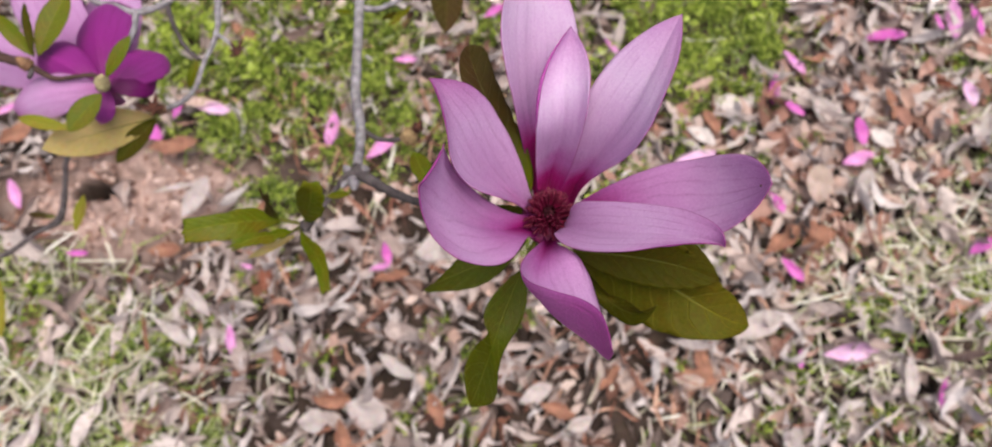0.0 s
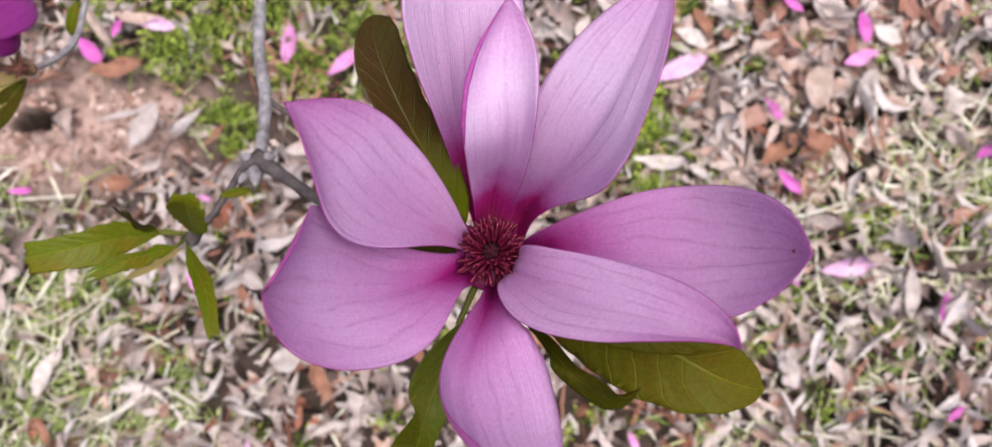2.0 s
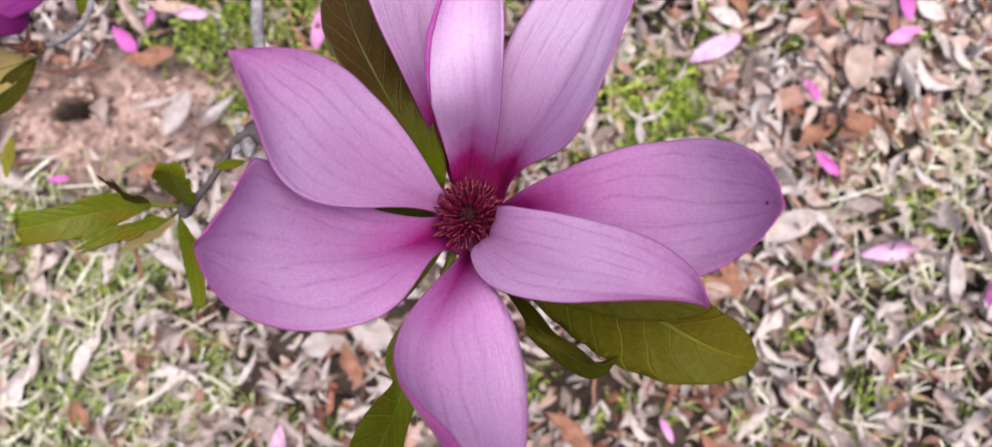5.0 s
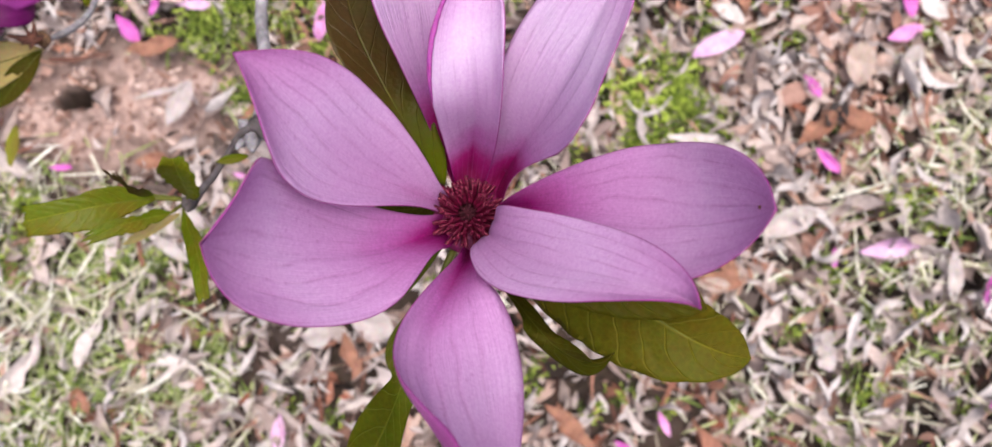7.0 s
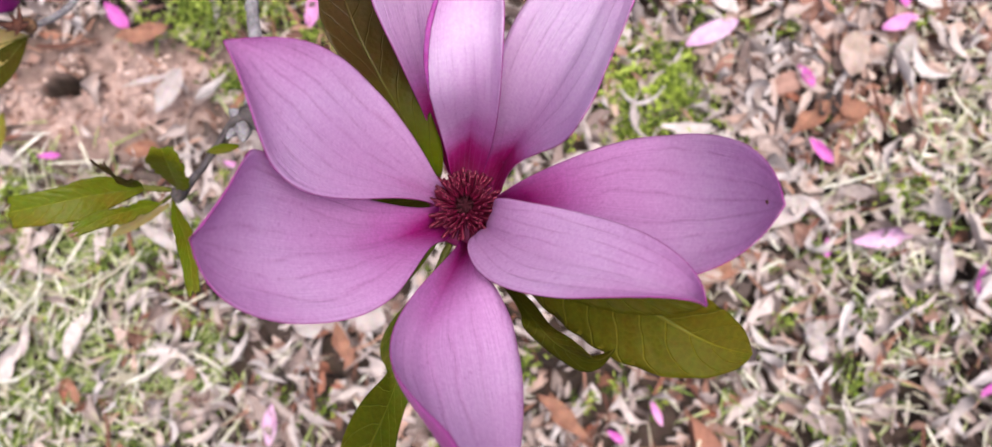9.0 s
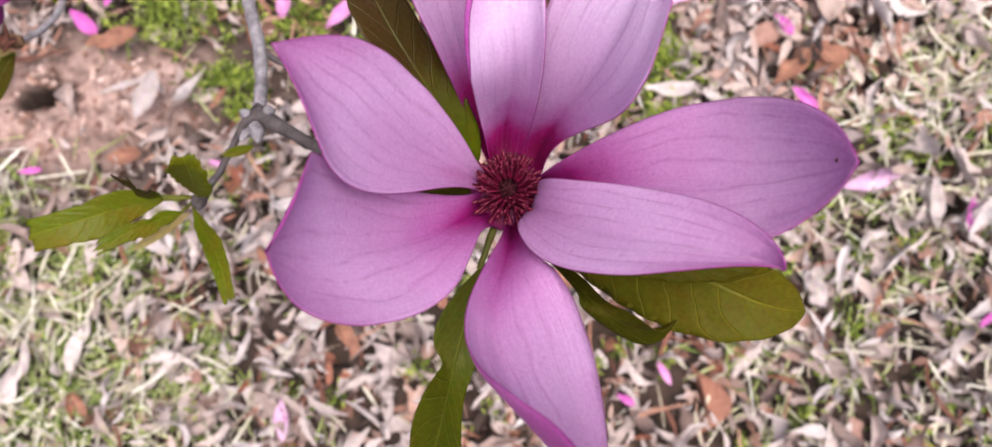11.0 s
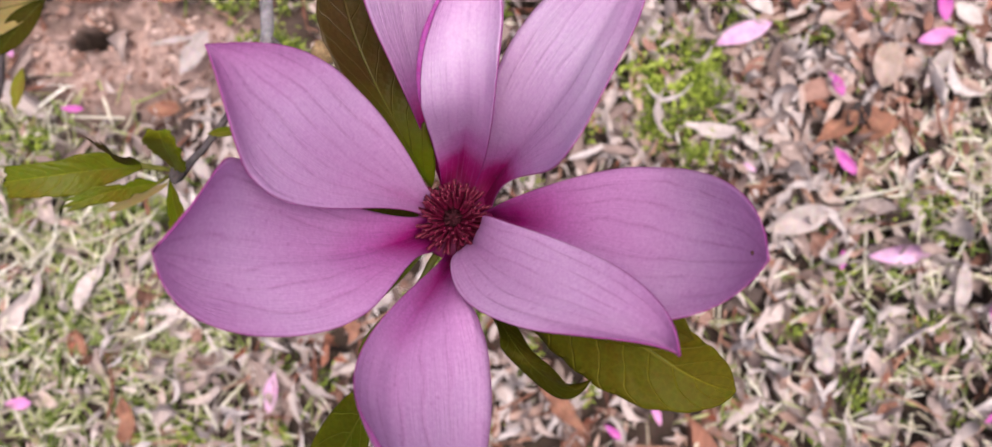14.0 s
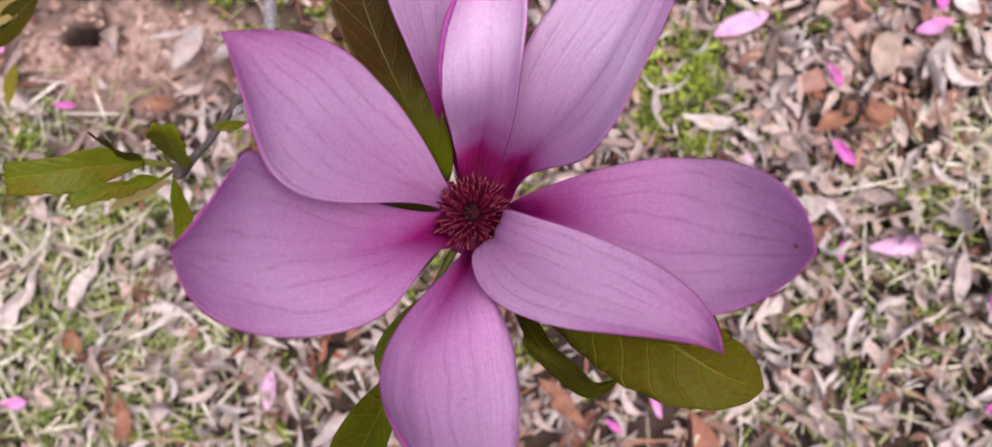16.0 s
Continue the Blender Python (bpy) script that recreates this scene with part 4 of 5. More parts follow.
# the tepals of the open flower: tip, and the handles of one margin, the midrib and the other margin from the claw up
tepal(flower, (0.0484, 0.1916, 1.0590),
      ((0.0829, 0.1771, 0.9900), (0.0800, 0.1786, 0.9971), (0.0761, 0.1930, 1.0168), (0.0654, 0.1980, 1.0395), (0.0655, 0.1990, 1.0445)),
      ((0.0817, 0.1746, 0.9880), (0.0687, 0.1773, 1.0050), (0.0548, 0.1789, 1.0421), (0.0568, 0.1883, 1.0491)),
      ((0.0810, 0.1716, 0.9910), (0.0699, 0.1742, 1.0168), (0.0497, 0.1536, 1.0401), (0.0521, 0.1728, 1.0500), (0.0570, 0.1753, 1.0632)), mats=(PETAL_LIGHT, PETAL_OUT))
tepal(flower, (0.0462, 0.1525, 1.0677),
      ((0.0809, 0.1724, 0.9870), (0.0760, 0.1690, 0.9897), (0.0491, 0.1694, 1.0205), (0.0414, 0.1781, 1.0564), (0.0632, 0.1771, 1.0589)),
      ((0.0812, 0.1676, 0.9860), (0.0668, 0.1587, 1.0045), (0.0575, 0.1514, 1.0274), (0.0452, 0.1580, 1.0477)),
      ((0.0825, 0.1620, 0.9900), (0.0766, 0.1599, 1.0098), (0.0753, 0.1315, 1.0250), (0.0683, 0.1471, 1.0138), (0.0454, 0.1271, 1.0506)))
tepal(flower, (0.0941, 0.0994, 1.0915),
      ((0.0861, 0.1610, 0.9890), (0.0817, 0.1469, 1.0251), (0.0519, 0.1235, 1.0493), (0.0961, 0.1249, 1.0585), (0.0948, 0.1193, 1.0786)),
      ((0.0882, 0.1604, 0.9869), (0.0849, 0.1424, 1.0248), (0.0674, 0.1293, 1.0341), (0.0974, 0.1113, 1.0418)),
      ((0.0909, 0.1606, 0.9900), (0.0917, 0.1417, 1.0272), (0.0958, 0.1592, 1.0080), (0.1117, 0.1273, 1.0099), (0.0986, 0.1020, 1.0259)))
tepal(flower, (0.1362, 0.1383, 1.0495),
      ((0.0963, 0.1698, 0.9880), (0.0973, 0.1742, 1.0089), (0.0911, 0.1607, 1.0182), (0.1447, 0.1671, 1.0323), (0.1330, 0.1380, 1.0640)),
      ((0.0947, 0.1664, 0.9870), (0.0898, 0.1638, 1.0039), (0.1059, 0.1489, 1.0295), (0.1357, 0.1433, 1.0485)),
      ((0.0922, 0.1630, 0.9880), (0.0855, 0.1623, 1.0124), (0.0884, 0.1400, 1.0108), (0.1058, 0.1403, 1.0406), (0.1304, 0.1431, 1.0480)), mats=(PETAL_LIGHT, PETAL_OUT))
spotted = tepal(flower, (0.1501, 0.1554, 1.0573),
      ((0.0982, 0.1742, 0.9890), (0.1132, 0.1780, 1.0192), (0.1510, 0.1894, 1.0074), (0.1378, 0.1715, 1.0329), (0.1517, 0.1773, 1.0481)),
      ((0.0980, 0.1731, 0.9840), (0.1172, 0.1658, 1.0162), (0.1333, 0.1595, 1.0150), (0.1494, 0.1569, 1.0388)),
      ((0.0972, 0.1703, 0.9850), (0.1010, 0.1594, 0.9989), (0.1077, 0.1451, 1.0314), (0.1258, 0.1427, 1.0283), (0.1444, 0.1403, 1.0397)))
tepal(flower, (0.1326, 0.2226, 1.0442),
      ((0.0931, 0.1791, 0.9860), (0.0964, 0.1893, 0.9870), (0.0916, 0.1856, 1.0303), (0.1005, 0.2128, 1.0213), (0.1146, 0.2202, 1.0382)),
      ((0.0960, 0.1779, 0.9850), (0.1057, 0.1936, 0.9951), (0.1104, 0.1774, 1.0487), (0.1194, 0.1993, 1.0367)),
      ((0.0982, 0.1750, 0.9890), (0.1042, 0.1887, 1.0145), (0.1252, 0.1582, 1.0499), (0.1056, 0.1819, 1.0522), (0.1296, 0.1836, 1.0517)), mats=(PETAL_PALE, PETAL_OUT))
tepal(flower, (0.0957, 0.2236, 1.0361),
      ((0.0848, 0.1802, 0.9860), (0.0853, 0.1884, 1.0002), (0.0801, 0.1923, 1.0017), (0.0887, 0.1853, 1.0323), (0.0739, 0.1975, 1.0350)),
      ((0.0888, 0.1788, 0.9850), (0.0906, 0.1983, 0.9855), (0.0979, 0.1842, 1.0481), (0.0897, 0.2038, 1.0222)),
      ((0.0931, 0.1797, 0.9860), (0.0977, 0.1885, 0.9924), (0.1045, 0.1894, 1.0524), (0.0955, 0.1993, 1.0384), (0.1084, 0.2090, 1.0311)), mats=(PETAL_PALE, PETAL_OUT), roll=(0.62, 0.985, 0.0006))
tepal(flower, (0.0834, 0.2515, 1.0462),
      ((0.0838, 0.1815, 0.9820), (0.0742, 0.2097, 1.0145), (0.0751, 0.1977, 1.0495), (0.0638, 0.2212, 1.0418), (0.0718, 0.2278, 1.0538)),
      ((0.0864, 0.1808, 0.9810), (0.0830, 0.2092, 1.0090), (0.0831, 0.2148, 1.0227), (0.0819, 0.2372, 1.0389)),
      ((0.0897, 0.1794, 0.9820), (0.1012, 0.1976, 0.9860), (0.0978, 0.2150, 1.0140), (0.1083, 0.2285, 1.0153), (0.0966, 0.2421, 1.0341)), mats=(PETAL_PALE, PETAL_OUT))


def strap(name, start, end, half, rise, rows_n, mat):
    """A slender strap along +x that curves up: a stamen, or the pale anther line on it."""
    bm = bmesh.new()
    rows = []
    for j in range(rows_n):
        f = j / (rows_n - 1)
        g = start + (end - start) * f
        w = half * (0.75 + 0.35 * f) * (1 if j < rows_n - 1 else 0.75)
        z = 0.0022 * g * g + rise
        x = 0.0074 * g
        rows.append([bm.verts.new((x, -w, z)), bm.verts.new((x, 0, z + 0.6 * half)), bm.verts.new((x, w, z)), bm.verts.new((x, 0, z - 0.5 * half))])
    for j in range(rows_n - 1):
        for i in range(4):
            bm.faces.new((rows[j][i], rows[j][(i + 1) % 4], rows[j + 1][(i + 1) % 4], rows[j + 1][i])).smooth = True
    bm.faces.new(rows[0][::-1])
    bm.faces.new(rows[-1])
    bmesh.ops.recalc_face_normals(bm, faces=bm.faces)
    me = bpy.data.meshes.new(name)
    bm.to_mesh(me)
    bm.free()
    me.materials.append(mat)
    return me


def heart_of(parent, centre, scale=1.0, count=130, seed=3):
    """The cone of pistils with a whorl of stamens spread round it."""
    rnd = random.Random(seed)
    bm = bmesh.new()
    rings = []
    for k in range(13):
        f = k / 12
        r = scale * 0.0040 * (1.0 - 0.93 * f ** 1.4)
        rings.append([bm.verts.new(Vector(centre) + Vector((math.cos(a) * r, math.sin(a) * r, scale * 0.0078 * f)) * 1.0 + Vector((0, 0, 0.0006 * scale * math.sin(a * 5 + k * 2.4)))) for a in [2 * math.pi * i / 14 + 0.22 * (k % 2) for i in range(14)]])
    for k in range(12):
        for a in range(14):
            bm.faces.new((rings[k][a], rings[k][(a + 1) % 14], rings[k + 1][(a + 1) % 14], rings[k + 1][a]))
    bm.faces.new(rings[0][::-1])
    bm.faces.new(rings[-1])
    for v in bm.verts:
        v.co += Vector((noise.noise(v.co * 900), noise.noise(v.co * 900 + Vector((5, 0, 0))), 0)) * 0.0006
    bmesh.ops.recalc_face_normals(bm, faces=bm.faces)
    cup = bmesh.new()
    bmesh.ops.create_uvsphere(cup, u_segments=18, v_segments=10, radius=0.0112 * scale)
    for v in cup.verts:
        v.co = Vector((v.co.x, v.co.y, v.co.z * 0.3)) * (1 + 0.08 * noise.noise(v.co * 400)) + Vector(centre) + Vector((0, 0, -0.0030 * scale))
    part("receptacle", cup, RECEPTACLE, parent, "dark crimson base of the flower")
    for k in range(26):  # curled dark stigmas on the cone
        a, f = k * 2.4, (k + 0.5) / 26
        r = scale * 0.0040 * (1.0 - 0.93 * f ** 1.4)
        d = Vector((math.cos(a), math.sin(a), 0))
        foot = Vector(centre) + d * r + Vector((0, 0, scale * 0.0078 * f))
        row = None
        for j in range(4):
            g = j / 3
            c = foot + d * (0.0016 * scale * math.sin(g * 2.4)) + Vector((0, 0, 0.0022 * scale * g))
            w = 0.00038 * scale * (1 - 0.6 * g)
            ring = [bm.verts.new(c + Vector((math.cos(b) * w, math.sin(b) * w, 0))) for b in (0, 1.571, 3.142, 4.712)]
            if row:
                for i in range(4):
                    bm.faces.new((row[i], row[(i + 1) % 4], ring[(i + 1) % 4], ring[i]))
            row = ring
        bm.faces.new(row)
    part("pistil", bm, PISTIL, parent, "dark maroon cone of pistils")
    me = strap("stamen", 0.0, 1.0, 0.00060, 0.0, 7, STAMEN)
    line = strap("anther", 0.5, 0.93, 0.00013, 0.00034, 4, ANTHER)
    for k in range(count):
        f = k / count
        a = k * 2.39996 + rnd.uniform(-0.12, 0.12)
        lift = radians(2 + 56 * f + rnd.uniform(-9, 9))
        ob = new("stamen", me)
        ob.parent = parent
        ob.matrix_parent_inverse = Matrix.Translation(parent.location).inverted()
        r = scale * 0.0038 * (1 - 0.35 * f)
        p = Vector(centre) + Vector((math.cos(a) * r, math.sin(a) * r, scale * (0.001 + 0.0065 * f)))
        ob.matrix_basis = Matrix.Translation(p) @ pose(0, 0, 0, 0, 0, math.degrees(a)) @ pose(0, 0, 0, rnd.uniform(-25, 25), -math.degrees(lift), rnd.uniform(-14, 14)) @ Matrix.Scale(scale * rnd.uniform(0.85, 1.15), 4)
        an = new("anther", line)
        an.parent = ob


heart_of(flower, HEART + Vector((-0.0004, -0.0014, 0.001)), 0.92)
spot = bmesh.new()
bmesh.ops.create_icosphere(spot, subdivisions=2, radius=0.00045)
for v in spot.verts:
    v.co = Vector((v.co.x * 1.2, v.co.y, v.co.z * 0.5)) * (1 + 0.25 * noise.noise(v.co * 2500)) + Vector((0.1492, 0.1572, 1.0508))
part("blemish", spot, DRY, spotted, "tiny dark brown speck on a petal")

# ---- the twigs, buds and leaves that carry it ----
branch = thing("magnolia_branch", (-0.06, 1.45, 0.0), "grey magnolia branch with olive green leaves and buds", "branch", "magnolia branches")
side_branch = thing("magnolia_branch", (-0.45, 1.42, 0.0), "grey magnolia branch with leaves and a dark bud", "branch", "magnolia branches")
low_twig = thing("magnolia_branch", (-0.34, 1.30, 0.0), "thin bare grey twig with few withered leaves", "branch", "magnolia branches")
twig(branch, "stem", BARK, ((-0.0600, 1.4500, -0.0300), (-0.0600, 1.3000, 0.3500), (-0.0500, 1.0000, 0.6800), (-0.0211, 0.6391, 0.7960), (-0.0105, 0.4249, 0.8410), (-0.0065, 0.3481, 0.8640), (-0.0055, 0.3010, 0.8730), (-0.0049, 0.2836, 0.8760), (-0.0002, 0.2587, 0.8840), (0.0003, 0.2370, 0.8920), (0.0001, 0.2245, 0.8970)), (0.0273, 0.0165, 0.0078, 0.0043, 0.0035, 0.0030, 0.0028, 0.0028, 0.0027, 0.0025, 0.0029))
twig(branch, "twig", BARK, ((-0.0064, 0.3472, 0.8640), (0.0050, 0.3485, 0.8610), (0.0193, 0.3599, 0.8560)), (0.0022, 0.0017, 0.0014))
twig(branch, "twig", BARK_DARK, ((-0.0007, 0.2304, 0.8975), (0.0132, 0.2187, 0.9040), (0.0303, 0.2042, 0.9210), (0.0434, 0.1946, 0.9410), (0.0629, 0.1833, 0.9580), (0.0853, 0.1737, 0.9780)), (0.0036, 0.0025, 0.0020, 0.0018, 0.0016, 0.0017))
twig(branch, "twig", BARK_DARK, ((0.0012, 0.2324, 0.8970), (-0.0048, 0.2251, 0.9000), (-0.0091, 0.2180, 0.9010), (-0.0141, 0.2094, 0.9020), (-0.0183, 0.2035, 0.9030), (-0.0216, 0.1977, 0.9050)), (0.0024, 0.0017, 0.0014, 0.0014, 0.0015, 0.0021))
twig(branch, "twig", BARK_DARK, ((0.0018, 0.2583, 0.8840), (0.0074, 0.2536, 0.8850), (0.0155, 0.2501, 0.8890), (0.0242, 0.2488, 0.8930)), (0.0014, 0.0013, 0.0013, 0.0016))
twig(side_branch, "stem", BARK, ((-0.4500, 1.4200, -0.0300), (-0.4400, 1.2200, 0.3600), (-0.3800, 0.9000, 0.6300), (-0.3084, 0.6396, 0.7460), (-0.2237, 0.4333, 0.7960), (-0.1916, 0.3904, 0.8160), (-0.1682, 0.3779, 0.8240), (-0.1546, 0.3720, 0.8260), (-0.1409, 0.3796, 0.8220), (-0.1265, 0.3993, 0.8160)), (0.0252, 0.0148, 0.0074, 0.0039, 0.0027, 0.0021, 0.0021, 0.0023, 0.0024, 0.0022))
twig(side_branch, "twig", BARK, ((-0.1546, 0.3720, 0.8260), (-0.1520, 0.3568, 0.8310), (-0.1504, 0.3372, 0.8410)), (0.0022, 0.0020, 0.0018))
twig(side_branch, "twig", BARK_RED, ((-0.2547, 0.3512, 0.8360), (-0.2265, 0.3314, 0.8460), (-0.2087, 0.3225, 0.8520), (-0.1975, 0.3175, 0.8530), (-0.1837, 0.3096, 0.8540), (-0.1711, 0.3105, 0.8540), (-0.1597, 0.3106, 0.8550), (-0.1549, 0.3062, 0.8530)), (0.0036, 0.0032, 0.0026, 0.0021, 0.0015, 0.0014, 0.0014, 0.0017))
twig(side_branch, "twig", BARK_DARK, ((-0.1974, 0.3171, 0.8530), (-0.1969, 0.3095, 0.8560)), (0.0017, 0.0014))
twig(side_branch, "twig", BARK, ((-0.1300, 0.5105, 0.7660), (-0.1181, 0.4124, 0.7860), (-0.1131, 0.3746, 0.7960), (-0.1203, 0.3528, 0.7940), (-0.1247, 0.3346, 0.7930), (-0.1297, 0.3198, 0.8020), (-0.1359, 0.3084, 0.8140)), (0.0029, 0.0024, 0.0020, 0.0017, 0.0017, 0.0019, 0.0014))
twig(side_branch, "twig", BARK, ((-0.1131, 0.3746, 0.7960), (-0.1049, 0.3677, 0.7960), (-0.0985, 0.3608, 0.7960)), (0.0016, 0.0012, 0.0012))
twig(side_branch, "twig", BARK_DARK, ((-0.1600, 0.4350, 0.7860), (-0.1489, 0.3951, 0.7900), (-0.1399, 0.3756, 0.7910), (-0.1328, 0.3647, 0.7925), (-0.1240, 0.3560, 0.7940)), (0.0020, 0.0018, 0.0017, 0.0016, 0.0015))
twig(low_twig, "stem", BARK_DARK, ((-0.3400, 1.3000, -0.0300), (-0.3300, 1.0500, 0.3000), (-0.3100, 0.7500, 0.5200), (-0.2986, 0.4974, 0.5960), (-0.3069, 0.3807, 0.5960), (-0.3053, 0.3502, 0.5960), (-0.3051, 0.3175, 0.5960), (-0.3223, 0.3051, 0.5960), (-0.3514, 0.2840, 0.5960), (-0.4122, 0.2657, 0.5960)), (0.0105, 0.0071, 0.0043, 0.0030, 0.0025, 0.0025, 0.0033, 0.0023, 0.0025, 0.0027))
bud(branch, (0.0242, 0.2481, 0.8930), (0.0307, 0.2496, 0.9010), 0.0034, TAN, "pale brown rounded bud")
bud(branch, (0.0300, 0.2497, 0.9000), (0.0335, 0.2520, 0.9060), 0.0018, DRY, "dark withered bud tip")
bud(branch, (-0.0010, 0.2258, 0.8980), (0.0005, 0.2174, 0.9020), 0.0021, BARK, "rough grey knob on the twig")
bud(branch, (0.0027, 0.2292, 0.8980), (0.0077, 0.2288, 0.9020), 0.0017, BARK, "rough grey knob on the twig")
bud(branch, (-0.0030, 0.2286, 0.8980), (-0.0050, 0.2304, 0.9020), 0.0016, BARK, "rough grey knob on the twig")
bud(branch, (-0.0041, 0.2242, 0.8980), (-0.0058, 0.2189, 0.9020), 0.0014, BARK, "rough grey knob on the twig")
bud(branch, (-0.0223, 0.1997, 0.9050), (-0.0197, 0.1930, 0.9130), 0.0019, BARK_DARK, "dark grey knob on the twig")
bud(side_branch, (-0.1549, 0.3029, 0.8530), (-0.1494, 0.3027, 0.8680), 0.0030, CREAM, "cream rounded bud")
dry_calyx(side_branch, (-0.1368, 0.3042, 0.8240), 0.010)
dry_calyx(side_branch, (-0.0976, 0.3598, 0.7960), 0.009)
bud(side_branch, (-0.1982, 0.3171, 0.8530), (-0.2039, 0.3206, 0.8600), 0.0030)
bud(side_branch, (-0.1391, 0.3092, 0.8160), (-0.1305, 0.3039, 0.8210), 0.0026)
leaf(branch, LEAF_OLIVE, (0.0950, 0.1565, 0.9826), (0.1636, 0.1295, 0.9766),
     ((0.1358, 0.1696, 1.0113), (0.1412, 0.1529, 1.0060), (0.1420, 0.1396, 0.9874), (0.1613, 0.1498, 0.9808)),
     ((0.1248, 0.1568, 0.9843), (0.1365, 0.1407, 0.9846), (0.1494, 0.1308, 0.9816)),
     ((0.1093, 0.1504, 0.9580), (0.1169, 0.1341, 0.9668), (0.1286, 0.1228, 0.9811), (0.1551, 0.1201, 0.9820)))
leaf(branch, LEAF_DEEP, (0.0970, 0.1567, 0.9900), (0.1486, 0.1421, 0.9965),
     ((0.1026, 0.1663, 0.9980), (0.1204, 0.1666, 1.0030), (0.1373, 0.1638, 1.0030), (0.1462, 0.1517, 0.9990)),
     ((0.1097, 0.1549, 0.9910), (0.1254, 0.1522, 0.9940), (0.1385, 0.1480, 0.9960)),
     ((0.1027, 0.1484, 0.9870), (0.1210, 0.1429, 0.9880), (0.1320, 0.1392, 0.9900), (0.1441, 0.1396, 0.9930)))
small_leaf(branch, LEAF_BROWN, (0.0877, 0.1371, 0.9850), (0.0923, 0.1301, 0.9820), 0.0035, ragged=0.4, bend=0.5)
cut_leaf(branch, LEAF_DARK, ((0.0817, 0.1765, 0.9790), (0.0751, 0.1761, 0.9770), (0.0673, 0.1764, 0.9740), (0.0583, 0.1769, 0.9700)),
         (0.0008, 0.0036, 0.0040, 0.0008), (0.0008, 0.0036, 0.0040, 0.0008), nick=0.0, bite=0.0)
twig(branch, "petiole", RIB, ((0.0868, 0.1690, 0.9770), (0.0833, 0.1623, 0.9810), (0.0783, 0.1523, 0.9814)), (0.0013, 0.0010, 0.0009), 7)
twig(branch, "flower_stalk", RIB, ((0.0853, 0.1737, 0.9770), (0.0868, 0.1730, 0.9815), (0.0886, 0.1722, 0.9850)), (0.0022, 0.0024, 0.0030), 9)
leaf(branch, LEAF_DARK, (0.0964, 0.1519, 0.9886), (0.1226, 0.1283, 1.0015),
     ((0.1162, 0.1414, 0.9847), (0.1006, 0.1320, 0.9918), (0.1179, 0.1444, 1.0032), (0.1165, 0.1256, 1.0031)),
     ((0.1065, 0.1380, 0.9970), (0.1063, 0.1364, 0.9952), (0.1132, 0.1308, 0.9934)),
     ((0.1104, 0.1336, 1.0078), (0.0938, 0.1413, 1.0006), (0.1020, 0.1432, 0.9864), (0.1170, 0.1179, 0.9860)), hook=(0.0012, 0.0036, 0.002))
leaf(branch, LEAF, (0.0783, 0.1523, 0.9814), (0.0586, 0.0977, 1.0102),
     ((0.0469, 0.1298, 0.9812), (0.0712, 0.1253, 0.9718), (0.0739, 0.1325, 0.9700), (0.0477, 0.1270, 0.9857)),
     ((0.0667, 0.1275, 0.9723), (0.0661, 0.1230, 0.9697), (0.0642, 0.1171, 0.9820)),
     ((0.0858, 0.1270, 0.9698), (0.0652, 0.1283, 0.9705), (0.0613, 0.1129, 0.9776), (0.0767, 0.0986, 0.9918)))
leaf(branch, LEAF_BROWN, (0.0813, 0.1803, 0.9835), (0.0600, 0.2357, 1.0048),
     ((0.0691, 0.1969, 1.0147), (0.0576, 0.2011, 1.0236), (0.0538, 0.2096, 1.0188), (0.0532, 0.2292, 1.0138)),
     ((0.0732, 0.1952, 1.0117), (0.0619, 0.2107, 1.0176), (0.0591, 0.2274, 1.0114)),
     ((0.0888, 0.1905, 1.0016), (0.0715, 0.2054, 1.0093), (0.0626, 0.2225, 1.0101), (0.0720, 0.2340, 1.0083)))
leaf(branch, LEAF, (0.0804, 0.1632, 0.9830), (0.0405, 0.1479, 0.9709),
     ((0.0655, 0.1616, 0.9837), (0.0581, 0.1642, 0.9798), (0.0540, 0.1604, 0.9746), (0.0501, 0.1534, 0.9709)),
     ((0.0635, 0.1535, 0.9787), (0.0543, 0.1538, 0.9753), (0.0472, 0.1503, 0.9733)),
     ((0.0650, 0.1419, 0.9771), (0.0579, 0.1443, 0.9750), (0.0485, 0.1481, 0.9762), (0.0410, 0.1433, 0.9750)))
cut_leaf(branch, LEAF_FRESH, ((-0.0327, 0.1985, 0.9120), (-0.0413, 0.1962, 0.9190), (-0.0498, 0.1935, 0.9250), (-0.0604, 0.1909, 0.9280), (-0.0729, 0.1887, 0.9280)),
         (0.0007, 0.0050, 0.0078, 0.0072, 0.0058), (0.0007, 0.0056, 0.0064, 0.0050, 0.0054), nick=0.25, bite=0.07)
cut_leaf(branch, LEAF_FRESH, ((-0.0267, 0.1931, 0.9110), (-0.0333, 0.1905, 0.9160), (-0.0409, 0.1869, 0.9220), (-0.0517, 0.1799, 0.9280)),
         (0.0003, 0.0032, 0.0042, 0.0022), (0.0003, 0.0032, 0.0030, 0.0024), nick=0.9, bite=0.16)
cut_leaf(branch, LEAF_FRESH, ((-0.0230, 0.1939, 0.9090), (-0.0185, 0.1860, 0.9150), (-0.0115, 0.1764, 0.9250), (-0.0073, 0.1663, 0.9310), (-0.0049, 0.1563, 0.9340)),
         (0.0003, 0.0025, 0.0038, 0.0032, 0.0023), (0.0003, 0.0025, 0.0036, 0.0029, 0.0023), nick=0.2, bite=0.06)
